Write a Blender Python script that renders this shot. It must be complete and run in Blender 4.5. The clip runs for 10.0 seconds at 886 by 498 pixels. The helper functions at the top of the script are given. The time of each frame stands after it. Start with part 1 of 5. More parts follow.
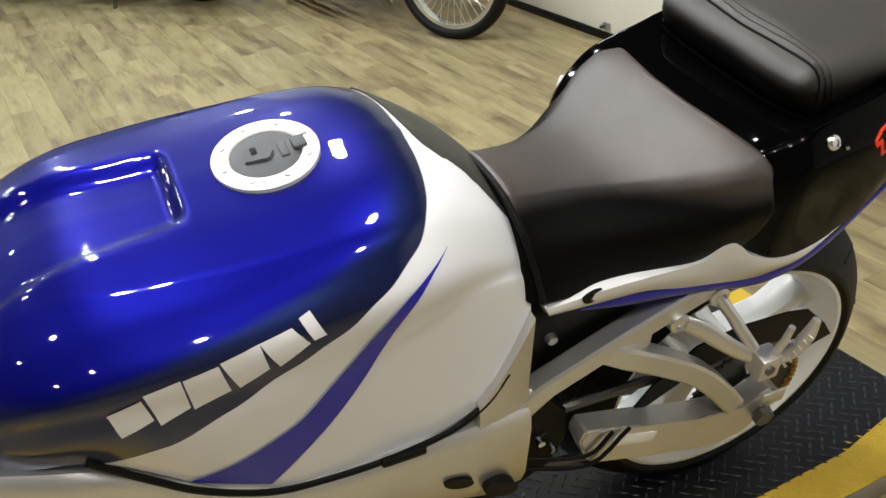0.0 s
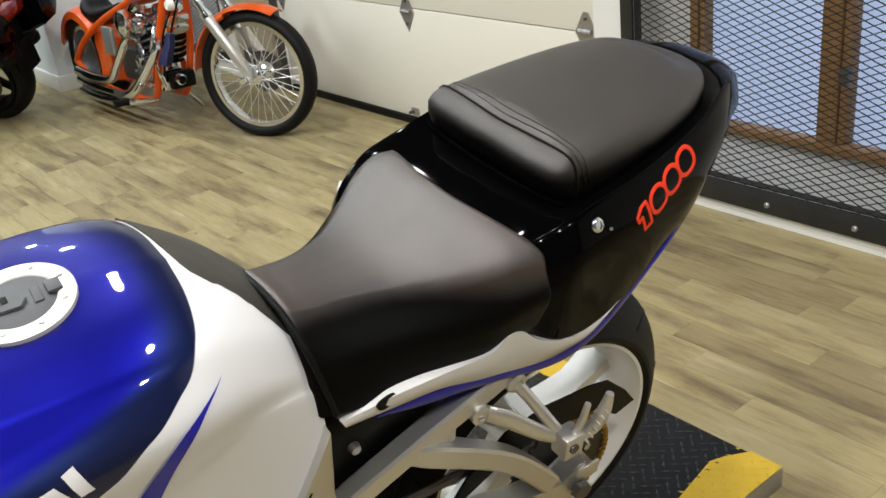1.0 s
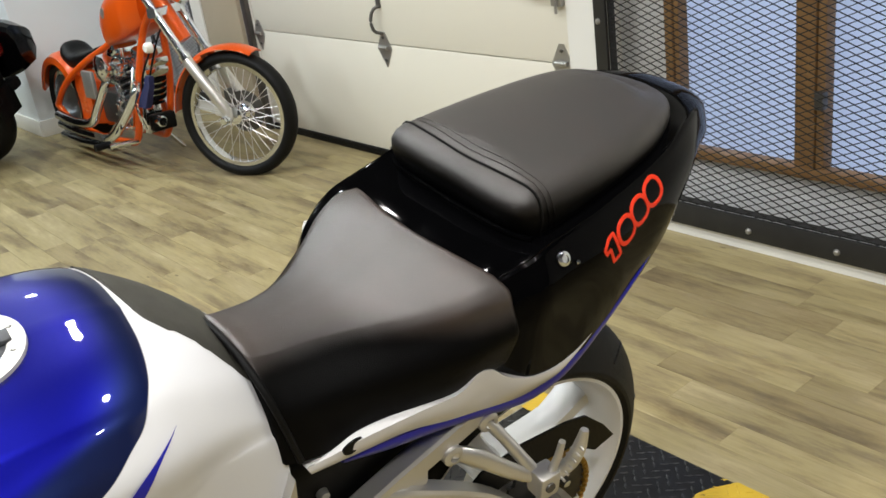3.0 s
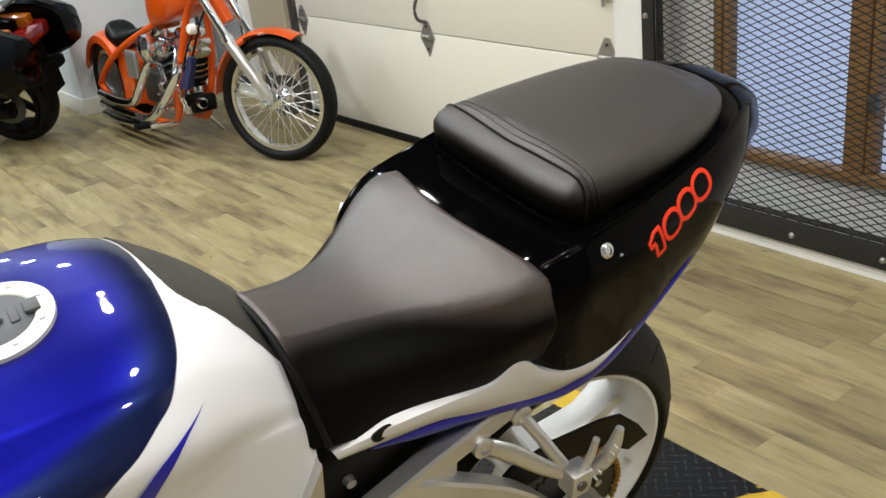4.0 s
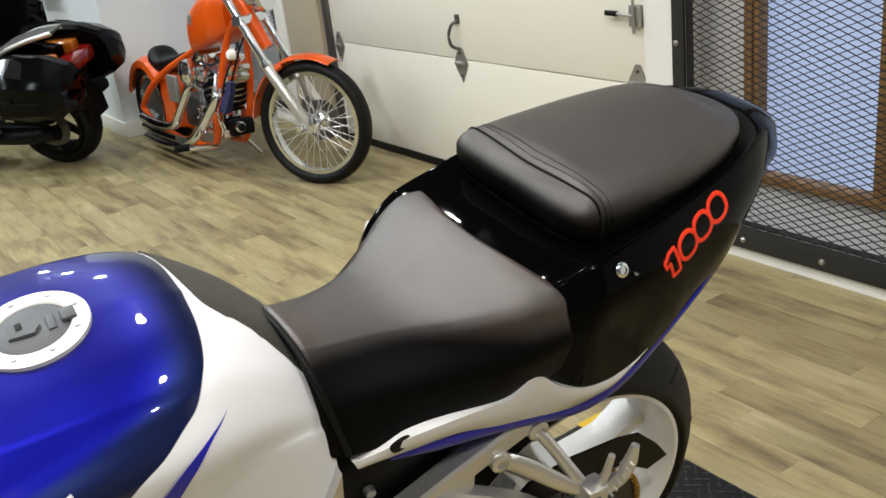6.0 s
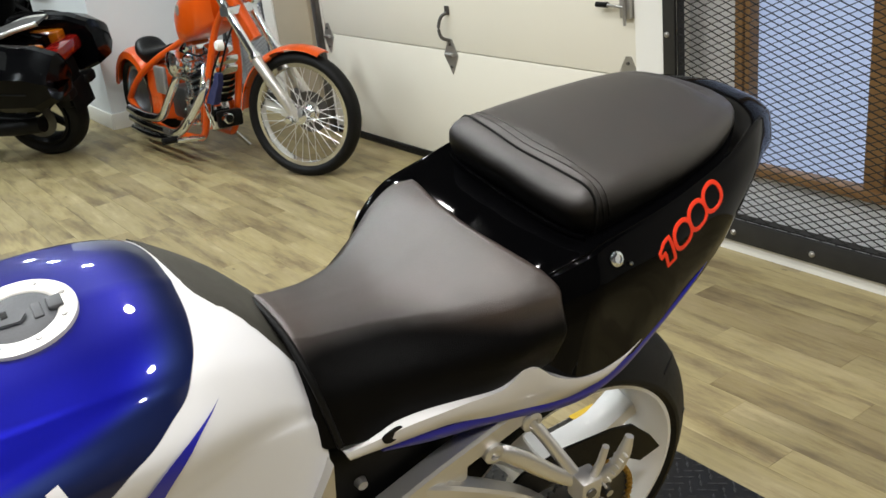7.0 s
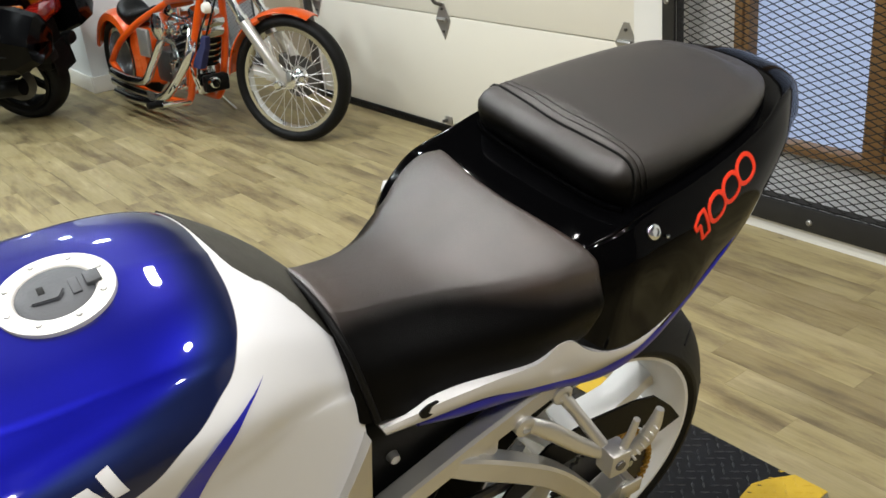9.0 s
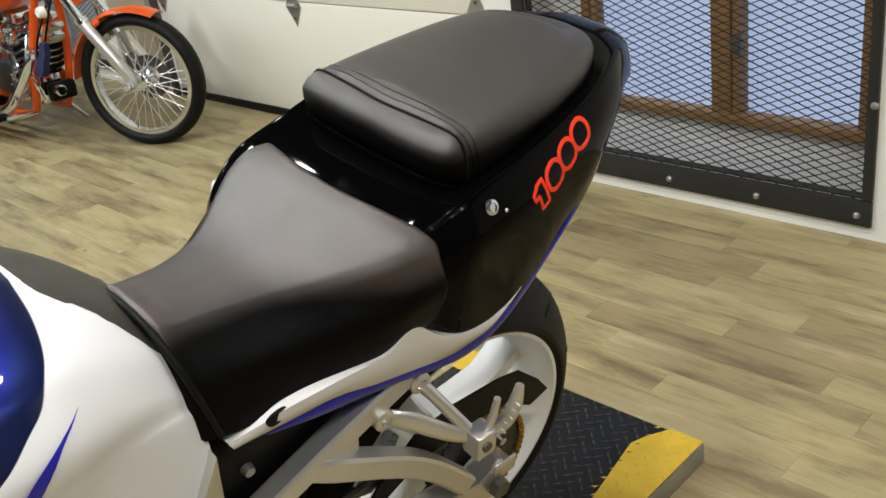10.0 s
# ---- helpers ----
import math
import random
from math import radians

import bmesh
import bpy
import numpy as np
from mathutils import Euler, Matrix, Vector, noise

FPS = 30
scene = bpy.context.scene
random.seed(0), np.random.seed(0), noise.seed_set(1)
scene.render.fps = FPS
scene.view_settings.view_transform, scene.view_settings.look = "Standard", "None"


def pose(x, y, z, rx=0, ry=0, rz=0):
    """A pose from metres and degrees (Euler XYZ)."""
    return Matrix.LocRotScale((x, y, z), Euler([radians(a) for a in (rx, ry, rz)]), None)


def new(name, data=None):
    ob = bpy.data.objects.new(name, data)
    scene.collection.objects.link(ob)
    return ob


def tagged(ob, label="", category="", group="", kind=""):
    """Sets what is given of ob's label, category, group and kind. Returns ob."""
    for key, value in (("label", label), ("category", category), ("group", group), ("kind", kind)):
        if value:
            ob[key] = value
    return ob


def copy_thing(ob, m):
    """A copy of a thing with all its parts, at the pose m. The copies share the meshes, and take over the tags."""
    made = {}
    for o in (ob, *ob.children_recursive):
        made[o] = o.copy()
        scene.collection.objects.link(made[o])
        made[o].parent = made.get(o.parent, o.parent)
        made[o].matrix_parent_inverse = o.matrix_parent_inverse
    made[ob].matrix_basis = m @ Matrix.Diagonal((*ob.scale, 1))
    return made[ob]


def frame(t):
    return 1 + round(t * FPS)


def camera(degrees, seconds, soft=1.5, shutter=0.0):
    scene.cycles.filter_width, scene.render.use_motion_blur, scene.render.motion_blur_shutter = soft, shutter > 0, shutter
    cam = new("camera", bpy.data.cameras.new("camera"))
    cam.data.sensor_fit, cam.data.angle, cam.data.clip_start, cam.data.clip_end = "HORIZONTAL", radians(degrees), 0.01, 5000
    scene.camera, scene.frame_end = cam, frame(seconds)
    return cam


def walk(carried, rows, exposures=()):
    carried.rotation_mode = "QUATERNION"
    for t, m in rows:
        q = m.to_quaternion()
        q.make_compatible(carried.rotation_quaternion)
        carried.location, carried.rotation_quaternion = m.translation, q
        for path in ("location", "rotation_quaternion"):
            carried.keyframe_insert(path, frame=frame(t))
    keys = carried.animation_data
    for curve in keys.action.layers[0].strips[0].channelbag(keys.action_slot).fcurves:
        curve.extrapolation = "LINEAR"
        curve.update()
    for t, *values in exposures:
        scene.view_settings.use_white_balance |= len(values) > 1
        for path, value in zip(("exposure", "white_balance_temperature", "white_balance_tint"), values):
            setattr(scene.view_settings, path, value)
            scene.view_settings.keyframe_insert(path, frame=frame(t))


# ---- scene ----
cam = camera(49.69, 10.0, soft=1.6)
walk(cam, [
    (0.0, pose(1.1331, -1.0043, 1.3533, 60.974, 4.627, 61.657)),
    (0.5, pose(1.1363, -0.9467, 1.3491, 62.385, 3.777, 53.600)),
    (1.0, pose(1.1621, -0.9189, 1.3762, 64.708, 6.297, 50.679)),
    (1.5, pose(1.1768, -0.9069, 1.3824, 66.136, 5.682, 50.190)),
    (2.0, pose(1.1798, -0.8912, 1.3804, 66.543, 7.095, 49.295)),
    (2.5, pose(1.1791, -0.8861, 1.3793, 66.824, 6.672, 49.109)),
    (2.7, pose(1.1734, -0.8834, 1.3745, 66.579, 7.136, 49.248)),
    (3.8, pose(1.1512, -0.8647, 1.3516, 66.595, 6.848, 51.392)),
    (4.0, pose(1.1416, -0.8687, 1.3460, 66.571, 6.228, 52.356)),
    (4.5, pose(1.1413, -0.8658, 1.3513, 67.789, 5.974, 52.720)),
    (5.0, pose(1.1600, -0.8700, 1.3442, 66.228, 6.637, 55.091)),
    (5.5, pose(1.1810, -0.8713, 1.3565, 68.117, 6.718, 56.047)),
    (5.7, pose(1.1866, -0.8737, 1.3543, 68.263, 6.375, 55.307)),
    (6.8, pose(1.1766, -0.8770, 1.3399, 68.260, 6.373, 54.058)),
    (7.0, pose(1.1727, -0.8752, 1.3387, 67.917, 6.098, 53.987)),
    (7.5, pose(1.1752, -0.8734, 1.3402, 67.629, 6.574, 53.088)),
    (8.0, pose(1.1680, -0.8716, 1.3347, 67.263, 6.175, 52.341)),
    (8.5, pose(1.1415, -0.8606, 1.3357, 65.199, 6.717, 49.553)),
    (9.0, pose(1.1109, -0.9233, 1.3480, 65.679, 5.415, 52.611)),
    (9.5, pose(1.1210, -1.0078, 1.3625, 65.236, 7.610, 50.490)),
    (10.0, pose(1.1185, -0.8438, 1.3272, 63.663, 7.984, 44.168)),
])

# ---- world and light ----
world = bpy.data.worlds.new("world")
world.use_nodes = True
scene.world = world
world.node_tree.nodes["Background"].inputs[0].default_value = (0.75, 0.85, 1.0, 1)
world.node_tree.nodes["Background"].inputs[1].default_value = 0.25


LAMP_W, LAMP_RGB, COOL_RGB = 21.6, (0.99, 0.975, 0.945), (0.905, 0.99, 1.015)


# ---- materials ----
def mat(name, color, rough=0.5, metal=0.0, vary=0.12, scale=6.0, grain=0.0, grain_scale=300.0, coat=0.0, color2=None, spec=0.5):
    """A surface with stains at a large scale, grain at a small one and a fine relief."""
    m = bpy.data.materials.new(name)
    m.use_nodes = True
    nt = m.node_tree
    b = nt.nodes["Principled BSDF"]
    b.inputs["Metallic"].default_value = metal
    b.inputs["Coat Weight"].default_value = coat
    b.inputs["Coat Roughness"].default_value = 0.03
    b.inputs["Specular IOR Level"].default_value = spec
    tc = nt.nodes.new("ShaderNodeTexCoord")
    n1 = nt.nodes.new("ShaderNodeTexNoise")
    n1.inputs["Scale"].default_value, n1.inputs["Detail"].default_value = scale, 6
    n2 = nt.nodes.new("ShaderNodeTexNoise")
    n2.inputs["Scale"].default_value, n2.inputs["Detail"].default_value = grain_scale, 2
    nt.links.new(tc.outputs["Object"], n1.inputs["Vector"])
    nt.links.new(tc.outputs["Object"], n2.inputs["Vector"])
    ramp = nt.nodes.new("ShaderNodeMix")
    ramp.data_type = "RGBA"
    c2 = color2 or tuple(c * (1 - vary) for c in color)
    c1 = color if color2 else tuple(min(1, c * (1 + vary)) for c in color)
    ramp.inputs[6].default_value, ramp.inputs[7].default_value = (*c1, 1), (*c2, 1)
    nt.links.new(n1.outputs["Fac"], ramp.inputs[0])
    nt.links.new(ramp.outputs[2], b.inputs["Base Color"])
    mr = nt.nodes.new("ShaderNodeMapRange")
    mr.inputs["To Min"].default_value, mr.inputs["To Max"].default_value = max(0.0, rough - 0.08), min(1, rough + 0.08)
    nt.links.new(n1.outputs["Fac"], mr.inputs["Value"])
    nt.links.new(mr.outputs["Result"], b.inputs["Roughness"])
    if grain:
        bump = nt.nodes.new("ShaderNodeBump")
        bump.inputs["Strength"].default_value, bump.inputs["Distance"].default_value = grain, 0.002
        nt.links.new(n2.outputs["Fac"], bump.inputs["Height"])
        nt.links.new(bump.outputs["Normal"], b.inputs["Normal"])
    return m


def seat_vinyl(name, z0, z1, gloss, lit_low, lit_high):
    """Black vinyl, light painted grey-brown on its grained top; z0 and z1 bound it."""
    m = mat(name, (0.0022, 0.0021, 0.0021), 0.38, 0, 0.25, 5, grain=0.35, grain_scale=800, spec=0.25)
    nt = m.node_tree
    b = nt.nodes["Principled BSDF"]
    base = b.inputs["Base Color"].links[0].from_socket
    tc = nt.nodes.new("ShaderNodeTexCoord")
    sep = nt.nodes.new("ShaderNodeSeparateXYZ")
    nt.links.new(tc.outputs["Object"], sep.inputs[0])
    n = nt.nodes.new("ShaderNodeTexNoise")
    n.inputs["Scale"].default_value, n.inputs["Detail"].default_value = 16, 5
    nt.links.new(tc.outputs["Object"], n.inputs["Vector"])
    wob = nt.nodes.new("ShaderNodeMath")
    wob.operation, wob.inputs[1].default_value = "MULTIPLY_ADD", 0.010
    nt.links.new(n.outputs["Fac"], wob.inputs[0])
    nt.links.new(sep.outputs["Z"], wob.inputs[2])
    # worn: share of the painted light, none below z0, full above z1
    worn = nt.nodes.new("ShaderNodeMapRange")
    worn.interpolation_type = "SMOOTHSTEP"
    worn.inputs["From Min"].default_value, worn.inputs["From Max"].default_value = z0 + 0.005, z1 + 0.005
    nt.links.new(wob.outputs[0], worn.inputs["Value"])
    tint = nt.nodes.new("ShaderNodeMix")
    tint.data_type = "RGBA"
    tint.inputs[6].default_value, tint.inputs[7].default_value = (*lit_low, 1), (*lit_high, 1)
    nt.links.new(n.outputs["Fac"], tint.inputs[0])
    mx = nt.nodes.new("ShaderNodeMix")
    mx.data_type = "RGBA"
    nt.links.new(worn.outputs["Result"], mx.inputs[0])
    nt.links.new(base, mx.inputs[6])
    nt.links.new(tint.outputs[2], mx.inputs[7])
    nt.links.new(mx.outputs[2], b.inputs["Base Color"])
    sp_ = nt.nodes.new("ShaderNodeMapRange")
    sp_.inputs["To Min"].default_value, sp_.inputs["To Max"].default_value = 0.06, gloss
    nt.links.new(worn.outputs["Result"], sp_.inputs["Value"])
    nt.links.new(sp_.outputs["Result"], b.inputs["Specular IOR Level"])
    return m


def tank_paint():
    """Blue pearl dome, navy band and white shoulder, parted by curves over the tank's own coordinates."""
    m = mat("tank_paint", (0.0018, 0.0024, 0.135), 0.40, 0.75, 0.2, 3, coat=0.9, spec=0.1)
    nt = m.node_tree
    b = nt.nodes["Principled BSDF"]
    base = b.inputs["Base Color"].links[0].from_socket
    tc = nt.nodes.new("ShaderNodeTexCoord")
    sep = nt.nodes.new("ShaderNodeSeparateXYZ")
    nt.links.new(tc.outputs["Object"], sep.inputs[0])
    zz = nt.nodes.new("ShaderNodeMapRange")
    zz.inputs["From Min"].default_value, zz.inputs["From Max"].default_value = 0.70, 0.95
    nt.links.new(sep.outputs["Z"], zz.inputs["Value"])
    yy = nt.nodes.new("ShaderNodeMapRange")
    yy.inputs["From Min"].default_value, yy.inputs["From Max"].default_value = -1.2, -0.4
    nt.links.new(sep.outputs["Y"], yy.inputs["Value"])
    last = base
    for curve, colour in ((NAVY_EDGE, (0.009, 0.016, 0.072, 1)), (WHITE_EDGE, (0.73, 0.73, 0.74, 1))):
        ramp = nt.nodes.new("ShaderNodeValToRGB")
        ramp.color_ramp.interpolation = "CARDINAL"
        while len(ramp.color_ramp.elements) < len(curve):
            ramp.color_ramp.elements.new(0.5)
        for el, (z, y) in zip(ramp.color_ramp.elements, sorted(curve)):
            el.position = (z - 0.70) / 0.25
            v = (y + 1.2) / 0.8
            el.color = (v, v, v, 1)
        nt.links.new(zz.outputs["Result"], ramp.inputs["Fac"])
        past = nt.nodes.new("ShaderNodeMath")
        past.operation = "SUBTRACT"
        nt.links.new(yy.outputs["Result"], past.inputs[0])
        nt.links.new(ramp.outputs["Color"], past.inputs[1])
        gt = nt.nodes.new("ShaderNodeMapRange")
        gt.interpolation_type = "SMOOTHSTEP"
        half = 0.002 if colour[0] > .5 else 0.045
        gt.inputs["From Min"].default_value, gt.inputs["From Max"].default_value = -half, half
        nt.links.new(past.outputs[0], gt.inputs["Value"])
        mx = nt.nodes.new("ShaderNodeMix")
        mx.data_type = "RGBA"
        nt.links.new(gt.outputs[0], mx.inputs[0])
        nt.links.new(last, mx.inputs[6])
        mx.inputs[7].default_value = colour
        last = mx.outputs[2]
        if colour[0] > .5:
            inv = nt.nodes.new("ShaderNodeMapRange")
            inv.inputs["To Min"].default_value, inv.inputs["To Max"].default_value = 0.75, 0.0
            nt.links.new(gt.outputs[0], inv.inputs["Value"])
            nt.links.new(inv.outputs["Result"], b.inputs["Metallic"])
    nt.links.new(last, b.inputs["Base Color"])
    return m


WHITE_EDGE = [(.715, -1.030), (.728, -.965), (.742, -.903), (.773, -.837), (.805, -.773), (.830, -.717), (.855, -.665), (.877, -.615), (.898, -.584), (.915, -.560), (.930, -.546)]
NAVY_EDGE = [(.74, -1.19), (.79, -1.17), (.81, -1.10), (.83, -1.02), (.85, -.93), (.866, -.83), (.878, -.74), (.895, -.655), (.93, -.585)]
M_TANK = tank_paint()
M_BLUE = mat("blue_pearl_paint", (0.010, 0.012, 0.34), 0.35, 0.0, 0.15, 3, coat=0.4, spec=0.2)
M_WHITE = mat("white_paint", (0.70, 0.69, 0.685), 0.22, 0, 0.03, 4, coat=0.8)
M_BLACK = mat("gloss_black_paint", (0.0010, 0.0010, 0.0012), 0.06, 0, 0.3, 5, coat=0.0, spec=0.06)
M_SEAT = mat("seat_vinyl", (0.0022, 0.0021, 0.0021), 0.36, 0, 0.25, 5, grain=0.3, grain_scale=900, spec=0.22)
# each seat's paler, glossier top is overhead light put into the material
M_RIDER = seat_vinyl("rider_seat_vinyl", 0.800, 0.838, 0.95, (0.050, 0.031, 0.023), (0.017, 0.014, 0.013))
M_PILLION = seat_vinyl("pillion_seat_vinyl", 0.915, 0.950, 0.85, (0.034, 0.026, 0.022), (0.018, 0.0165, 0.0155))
M_SATIN = mat("satin_black_paint", (0.0015, 0.0015, 0.0018), 0.14, 0, 0.3, 8, spec=0.12)
M_RUBBER = mat("tyre_rubber", (0.004, 0.004, 0.004), 0.55, 0, 0.3, 12, grain=0.3, grain_scale=500, spec=0.2)
M_ALU = mat("cast_aluminium", (0.66, 0.645, 0.615), 0.34, 0.85, 0.08, 8, grain=0.15, grain_scale=700)
M_CHROME = mat("chrome", (0.76, 0.80, 0.85), 0.10, 1.0, 0.04, 8)
M_CASTING = mat("dark_casting", (0.045, 0.043, 0.04), 0.4, 0.6, 0.3, 20, grain=0.2)
M_RIM = mat("polished_rim", (0.74, 0.76, 0.79), 0.10, 1.0, 0.05, 12)
M_SPOKE = mat("stainless_spoke", (0.86, 0.86, 0.87), 0.3, 0.9, 0.04, 8)
M_PLASTIC = mat("black_plastic", (0.004, 0.004, 0.004), 0.45, 0, 0.3, 10, grain=0.3, grain_scale=600, spec=0.12)
M_LID = mat("matte_lid", (0.004, 0.004, 0.004), 0.7, 0, 0.3, 10, grain=0.3, grain_scale=600, spec=0.04)
M_STEEL = mat("dark_steel", (0.12, 0.115, 0.11), 0.45, 0.8, 0.3, 20, grain=0.2)
M_WHEEL = mat("white_wheel_paint", (0.80, 0.80, 0.79), 0.3, 0, 0.04, 9, coat=0.5)
M_ORANGE = mat("orange_paint", (0.62, 0.080, 0.004), 0.3, 0, 0.1, 5, coat=0.5, spec=0.2)
M_BOXED = mat("boxed_wall_paint", (0.72, 0.745, 0.75), 0.7, 0, 0.04, 1.5, grain=0.2, grain_scale=120)
M_WALL = mat("painted_wall", (0.74, 0.73, 0.69), 0.7, 0, 0.03, 1.5, grain=0.2, grain_scale=120)
M_DOOR = mat("door_enamel", (0.74, 0.71, 0.62), 0.45, 0, 0.03, 1.2, grain=0.1, grain_scale=150)
M_TRIM = mat("white_trim", (0.78, 0.76, 0.70), 0.5, 0, 0.05, 5)
M_FRAME = mat("black_frame_steel", (0.02, 0.02, 0.02), 0.45, 0.2, 0.4, 14, grain=0.25)
M_WOOD = mat("old_stained_wood", (0.34, 0.19, 0.07), 0.5, 0, 0.0, 14, grain=0.3, color2=(0.17, 0.085, 0.03))
M_DECK = mat("black_tread_plate", (0.010, 0.010, 0.0105), 0.42, 0.0, 0.35, 9, grain=0.15, spec=0.25)
# paler than the deck: the lugs' glint is put into their colour
M_LUG = mat("glint_tread_lug", (0.024, 0.024, 0.025), 0.38, 0.2, 0.35, 30, grain=0.15, spec=0.4)
M_YELLOW = mat("yellow_edge_paint", (0.62, 0.42, 0.03), 0.5, 0, 0.12, 25, grain=0.4, color2=(0.5, 0.32, 0.02))
M_GREYSTEEL = mat("galvanised_steel", (0.4, 0.39, 0.37), 0.4, 0.8, 0.2, 15)

M_RED = mat("red_orange_decal", (0.95, 0.05, 0.014), 0.4, 0, 0.04, 8, spec=0.15)
M_PAD = mat("grey_rubber", (0.042, 0.040, 0.033), 0.5, 0, 0.15, 20, grain=0.3, grain_scale=700, spec=0.3)
M_LAMPRED = mat("red_lens", (0.16, 0.006, 0.004), 0.12, 0, 0.2, 8, coat=1.0)
M_LAMPAMBER = mat("amber_lens", (0.42, 0.11, 0.004), 0.12, 0, 0.2, 8, coat=1.0)
M_GOLD = mat("gold_chain", (0.45, 0.28, 0.06), 0.35, 0.9, 0.25, 40)
M_CAPGREY = mat("grey_cap_plastic", (0.05, 0.053, 0.060), 0.5, 0, 0.2, 30, grain=0.2)
M_CAPRING = mat("brushed_cap_ring", (0.80, 0.78, 0.74), 0.4, 0.25, 0.12, 60, grain=0.15)
M_TAN = mat("tan_board", (0.42, 0.36, 0.26), 0.6, 0, 0.1, 3)
M_DARKCEIL = mat("dark_ceiling", (0.03, 0.03, 0.03), 0.9, 0, 0.2, 2)
M_DARKWALL = mat("grey_wall", (0.16, 0.155, 0.15), 0.8, 0, 0.1, 2)
M_GREYPANEL = mat("grey_sill_panel", (0.74, 0.75, 0.76), 0.6, 0, 0.12, 6)
M_CLOTH = mat("navy_cloth", (0.012, 0.015, 0.075), 0.9, 0, 0.2, 40, grain=0.4)


# ---- mesh helpers ----
def part(name, bm, material, parent=None, label="", smooth=True):
    me = bpy.data.meshes.new(name)
    bmesh.ops.recalc_face_normals(bm, faces=bm.faces)
    bm.to_mesh(me)
    bm.free()
    for mm in (material if isinstance(material, (list, tuple)) else [material]):
        me.materials.append(mm)
    if smooth:
        for p in me.polygons:
            p.use_smooth = True
        me.set_sharp_from_angle(angle=radians(38))
    ob = new(name, me)
    ob.parent = parent
    if label:
        tagged(ob, label)
    return ob


def thing(name, m, label, category, group="", kind=""):
    ob = new(name)
    ob.matrix_world = m
    ob.empty_display_size = 0.1
    return tagged(ob, label, category, group, kind)


def single(name, bm, material, label, category, group="", kind="", smooth=True):
    return tagged(part(name, bm, material, None, "", smooth), label, category, group, kind)


def box(bm, cx, cy, cz, sx, sy, sz, bevel=0.0, m=None):
    """A block by its centre and full size."""
    r = bmesh.ops.create_cube(bm, size=1.0, matrix=Matrix.Translation((cx, cy, cz)) @ Matrix.Diagonal((sx, sy, sz, 1)))
    vs = r["verts"]
    if bevel:
        es = list({e for v in vs for e in v.link_edges})
        rb = bmesh.ops.bevel(bm, geom=es, offset=bevel, segments=2, affect="EDGES", profile=0.5)
        vs = [v for v in {v for f in rb["faces"] for v in f.verts} | {v for v in vs if v.is_valid}]
    if m:
        bmesh.ops.transform(bm, matrix=m, verts=list({v for v in vs}))
    return bm


def blk(cx, cy, cz, sx, sy, sz, bevel=0.0, m=None):
    bm = bmesh.new()
    r = bmesh.ops.create_cube(bm, size=1.0, matrix=Matrix.Translation((cx, cy, cz)) @ Matrix.Diagonal((sx, sy, sz, 1)))
    if bevel:
        bmesh.ops.bevel(bm, geom=list(bm.edges), offset=bevel, segments=2, affect="EDGES", profile=0.5)
    if m:
        bmesh.ops.transform(bm, matrix=m, verts=list(bm.verts))
    return bm


def rings(bm, loops, close=True, cap=True):
    """Skin a row of loops with the same count of points."""
    rows = [[bm.verts.new(p) for p in lp] for lp in loops]
    n = len(rows[0])
    for a, b in zip(rows, rows[1:]):
        for i in range(n if close else n - 1):
            j = (i + 1) % n
            bm.faces.new((a[i], a[j], b[j], b[i]))
    if cap and close:
        bm.faces.new(rows[0][::-1])
        bm.faces.new(rows[-1])
    return rows


def smooth_path(pts, k=6):
    """Catmull-Rom through the points."""
    p = [Vector(a) for a in pts]
    p = [p[0] * 2 - p[1]] + p + [p[-1] * 2 - p[-2]]
    out = []
    for i in range(1, len(p) - 2):
        for s in range(k):
            t = s / k
            out.append(0.5 * (2 * p[i] + (p[i + 1] - p[i - 1]) * t + (2 * p[i - 1] - 5 * p[i] + 4 * p[i + 1] - p[i + 2]) * t * t
                              + (3 * p[i] - p[i - 1] - 3 * p[i + 1] + p[i + 2]) * t ** 3))
    return out + [p[-2]]


def tube(bm, pts, rad, seg=12, flat=1.0, curve=0, up=(0, 0, 1), shape=None):
    """A bar along points; rad: a number or one for each point; flat: its thickness across against its height; shape: the section's corners."""
    pts = smooth_path(pts, curve) if curve else [Vector(p) for p in pts]
    n = len(pts)
    rads = [rad] * n if isinstance(rad, (int, float)) else list(np.interp(np.linspace(0, 1, n), np.linspace(0, 1, len(rad)), rad))
    loops = []
    for i, p in enumerate(pts):
        d = (pts[min(i + 1, n - 1)] - pts[max(i - 1, 0)]).normalized()
        u = Vector(up)
        s = d.cross(u)
        if s.length < 1e-3:
            s = d.cross(Vector((1, 0, 0)))
        s.normalize()
        u = s.cross(d)
        if shape:
            loops.append([p + s * (a * rads[i] * flat) + u * (b * rads[i]) for a, b in shape])
        else:
            loops.append([p + s * (math.cos(t) * rads[i] * flat) + u * (math.sin(t) * rads[i]) for t in (2 * math.pi * k / seg for k in range(seg))])
    rings(bm, loops)
    return bm


SQUARE = [(1, .75), (.75, 1), (-.75, 1), (-1, .75), (-1, -.75), (-.75, -1), (.75, -1), (1, -.75)]


def bar(pts, rad, **kw):
    return tube(bmesh.new(), pts, rad, **kw)


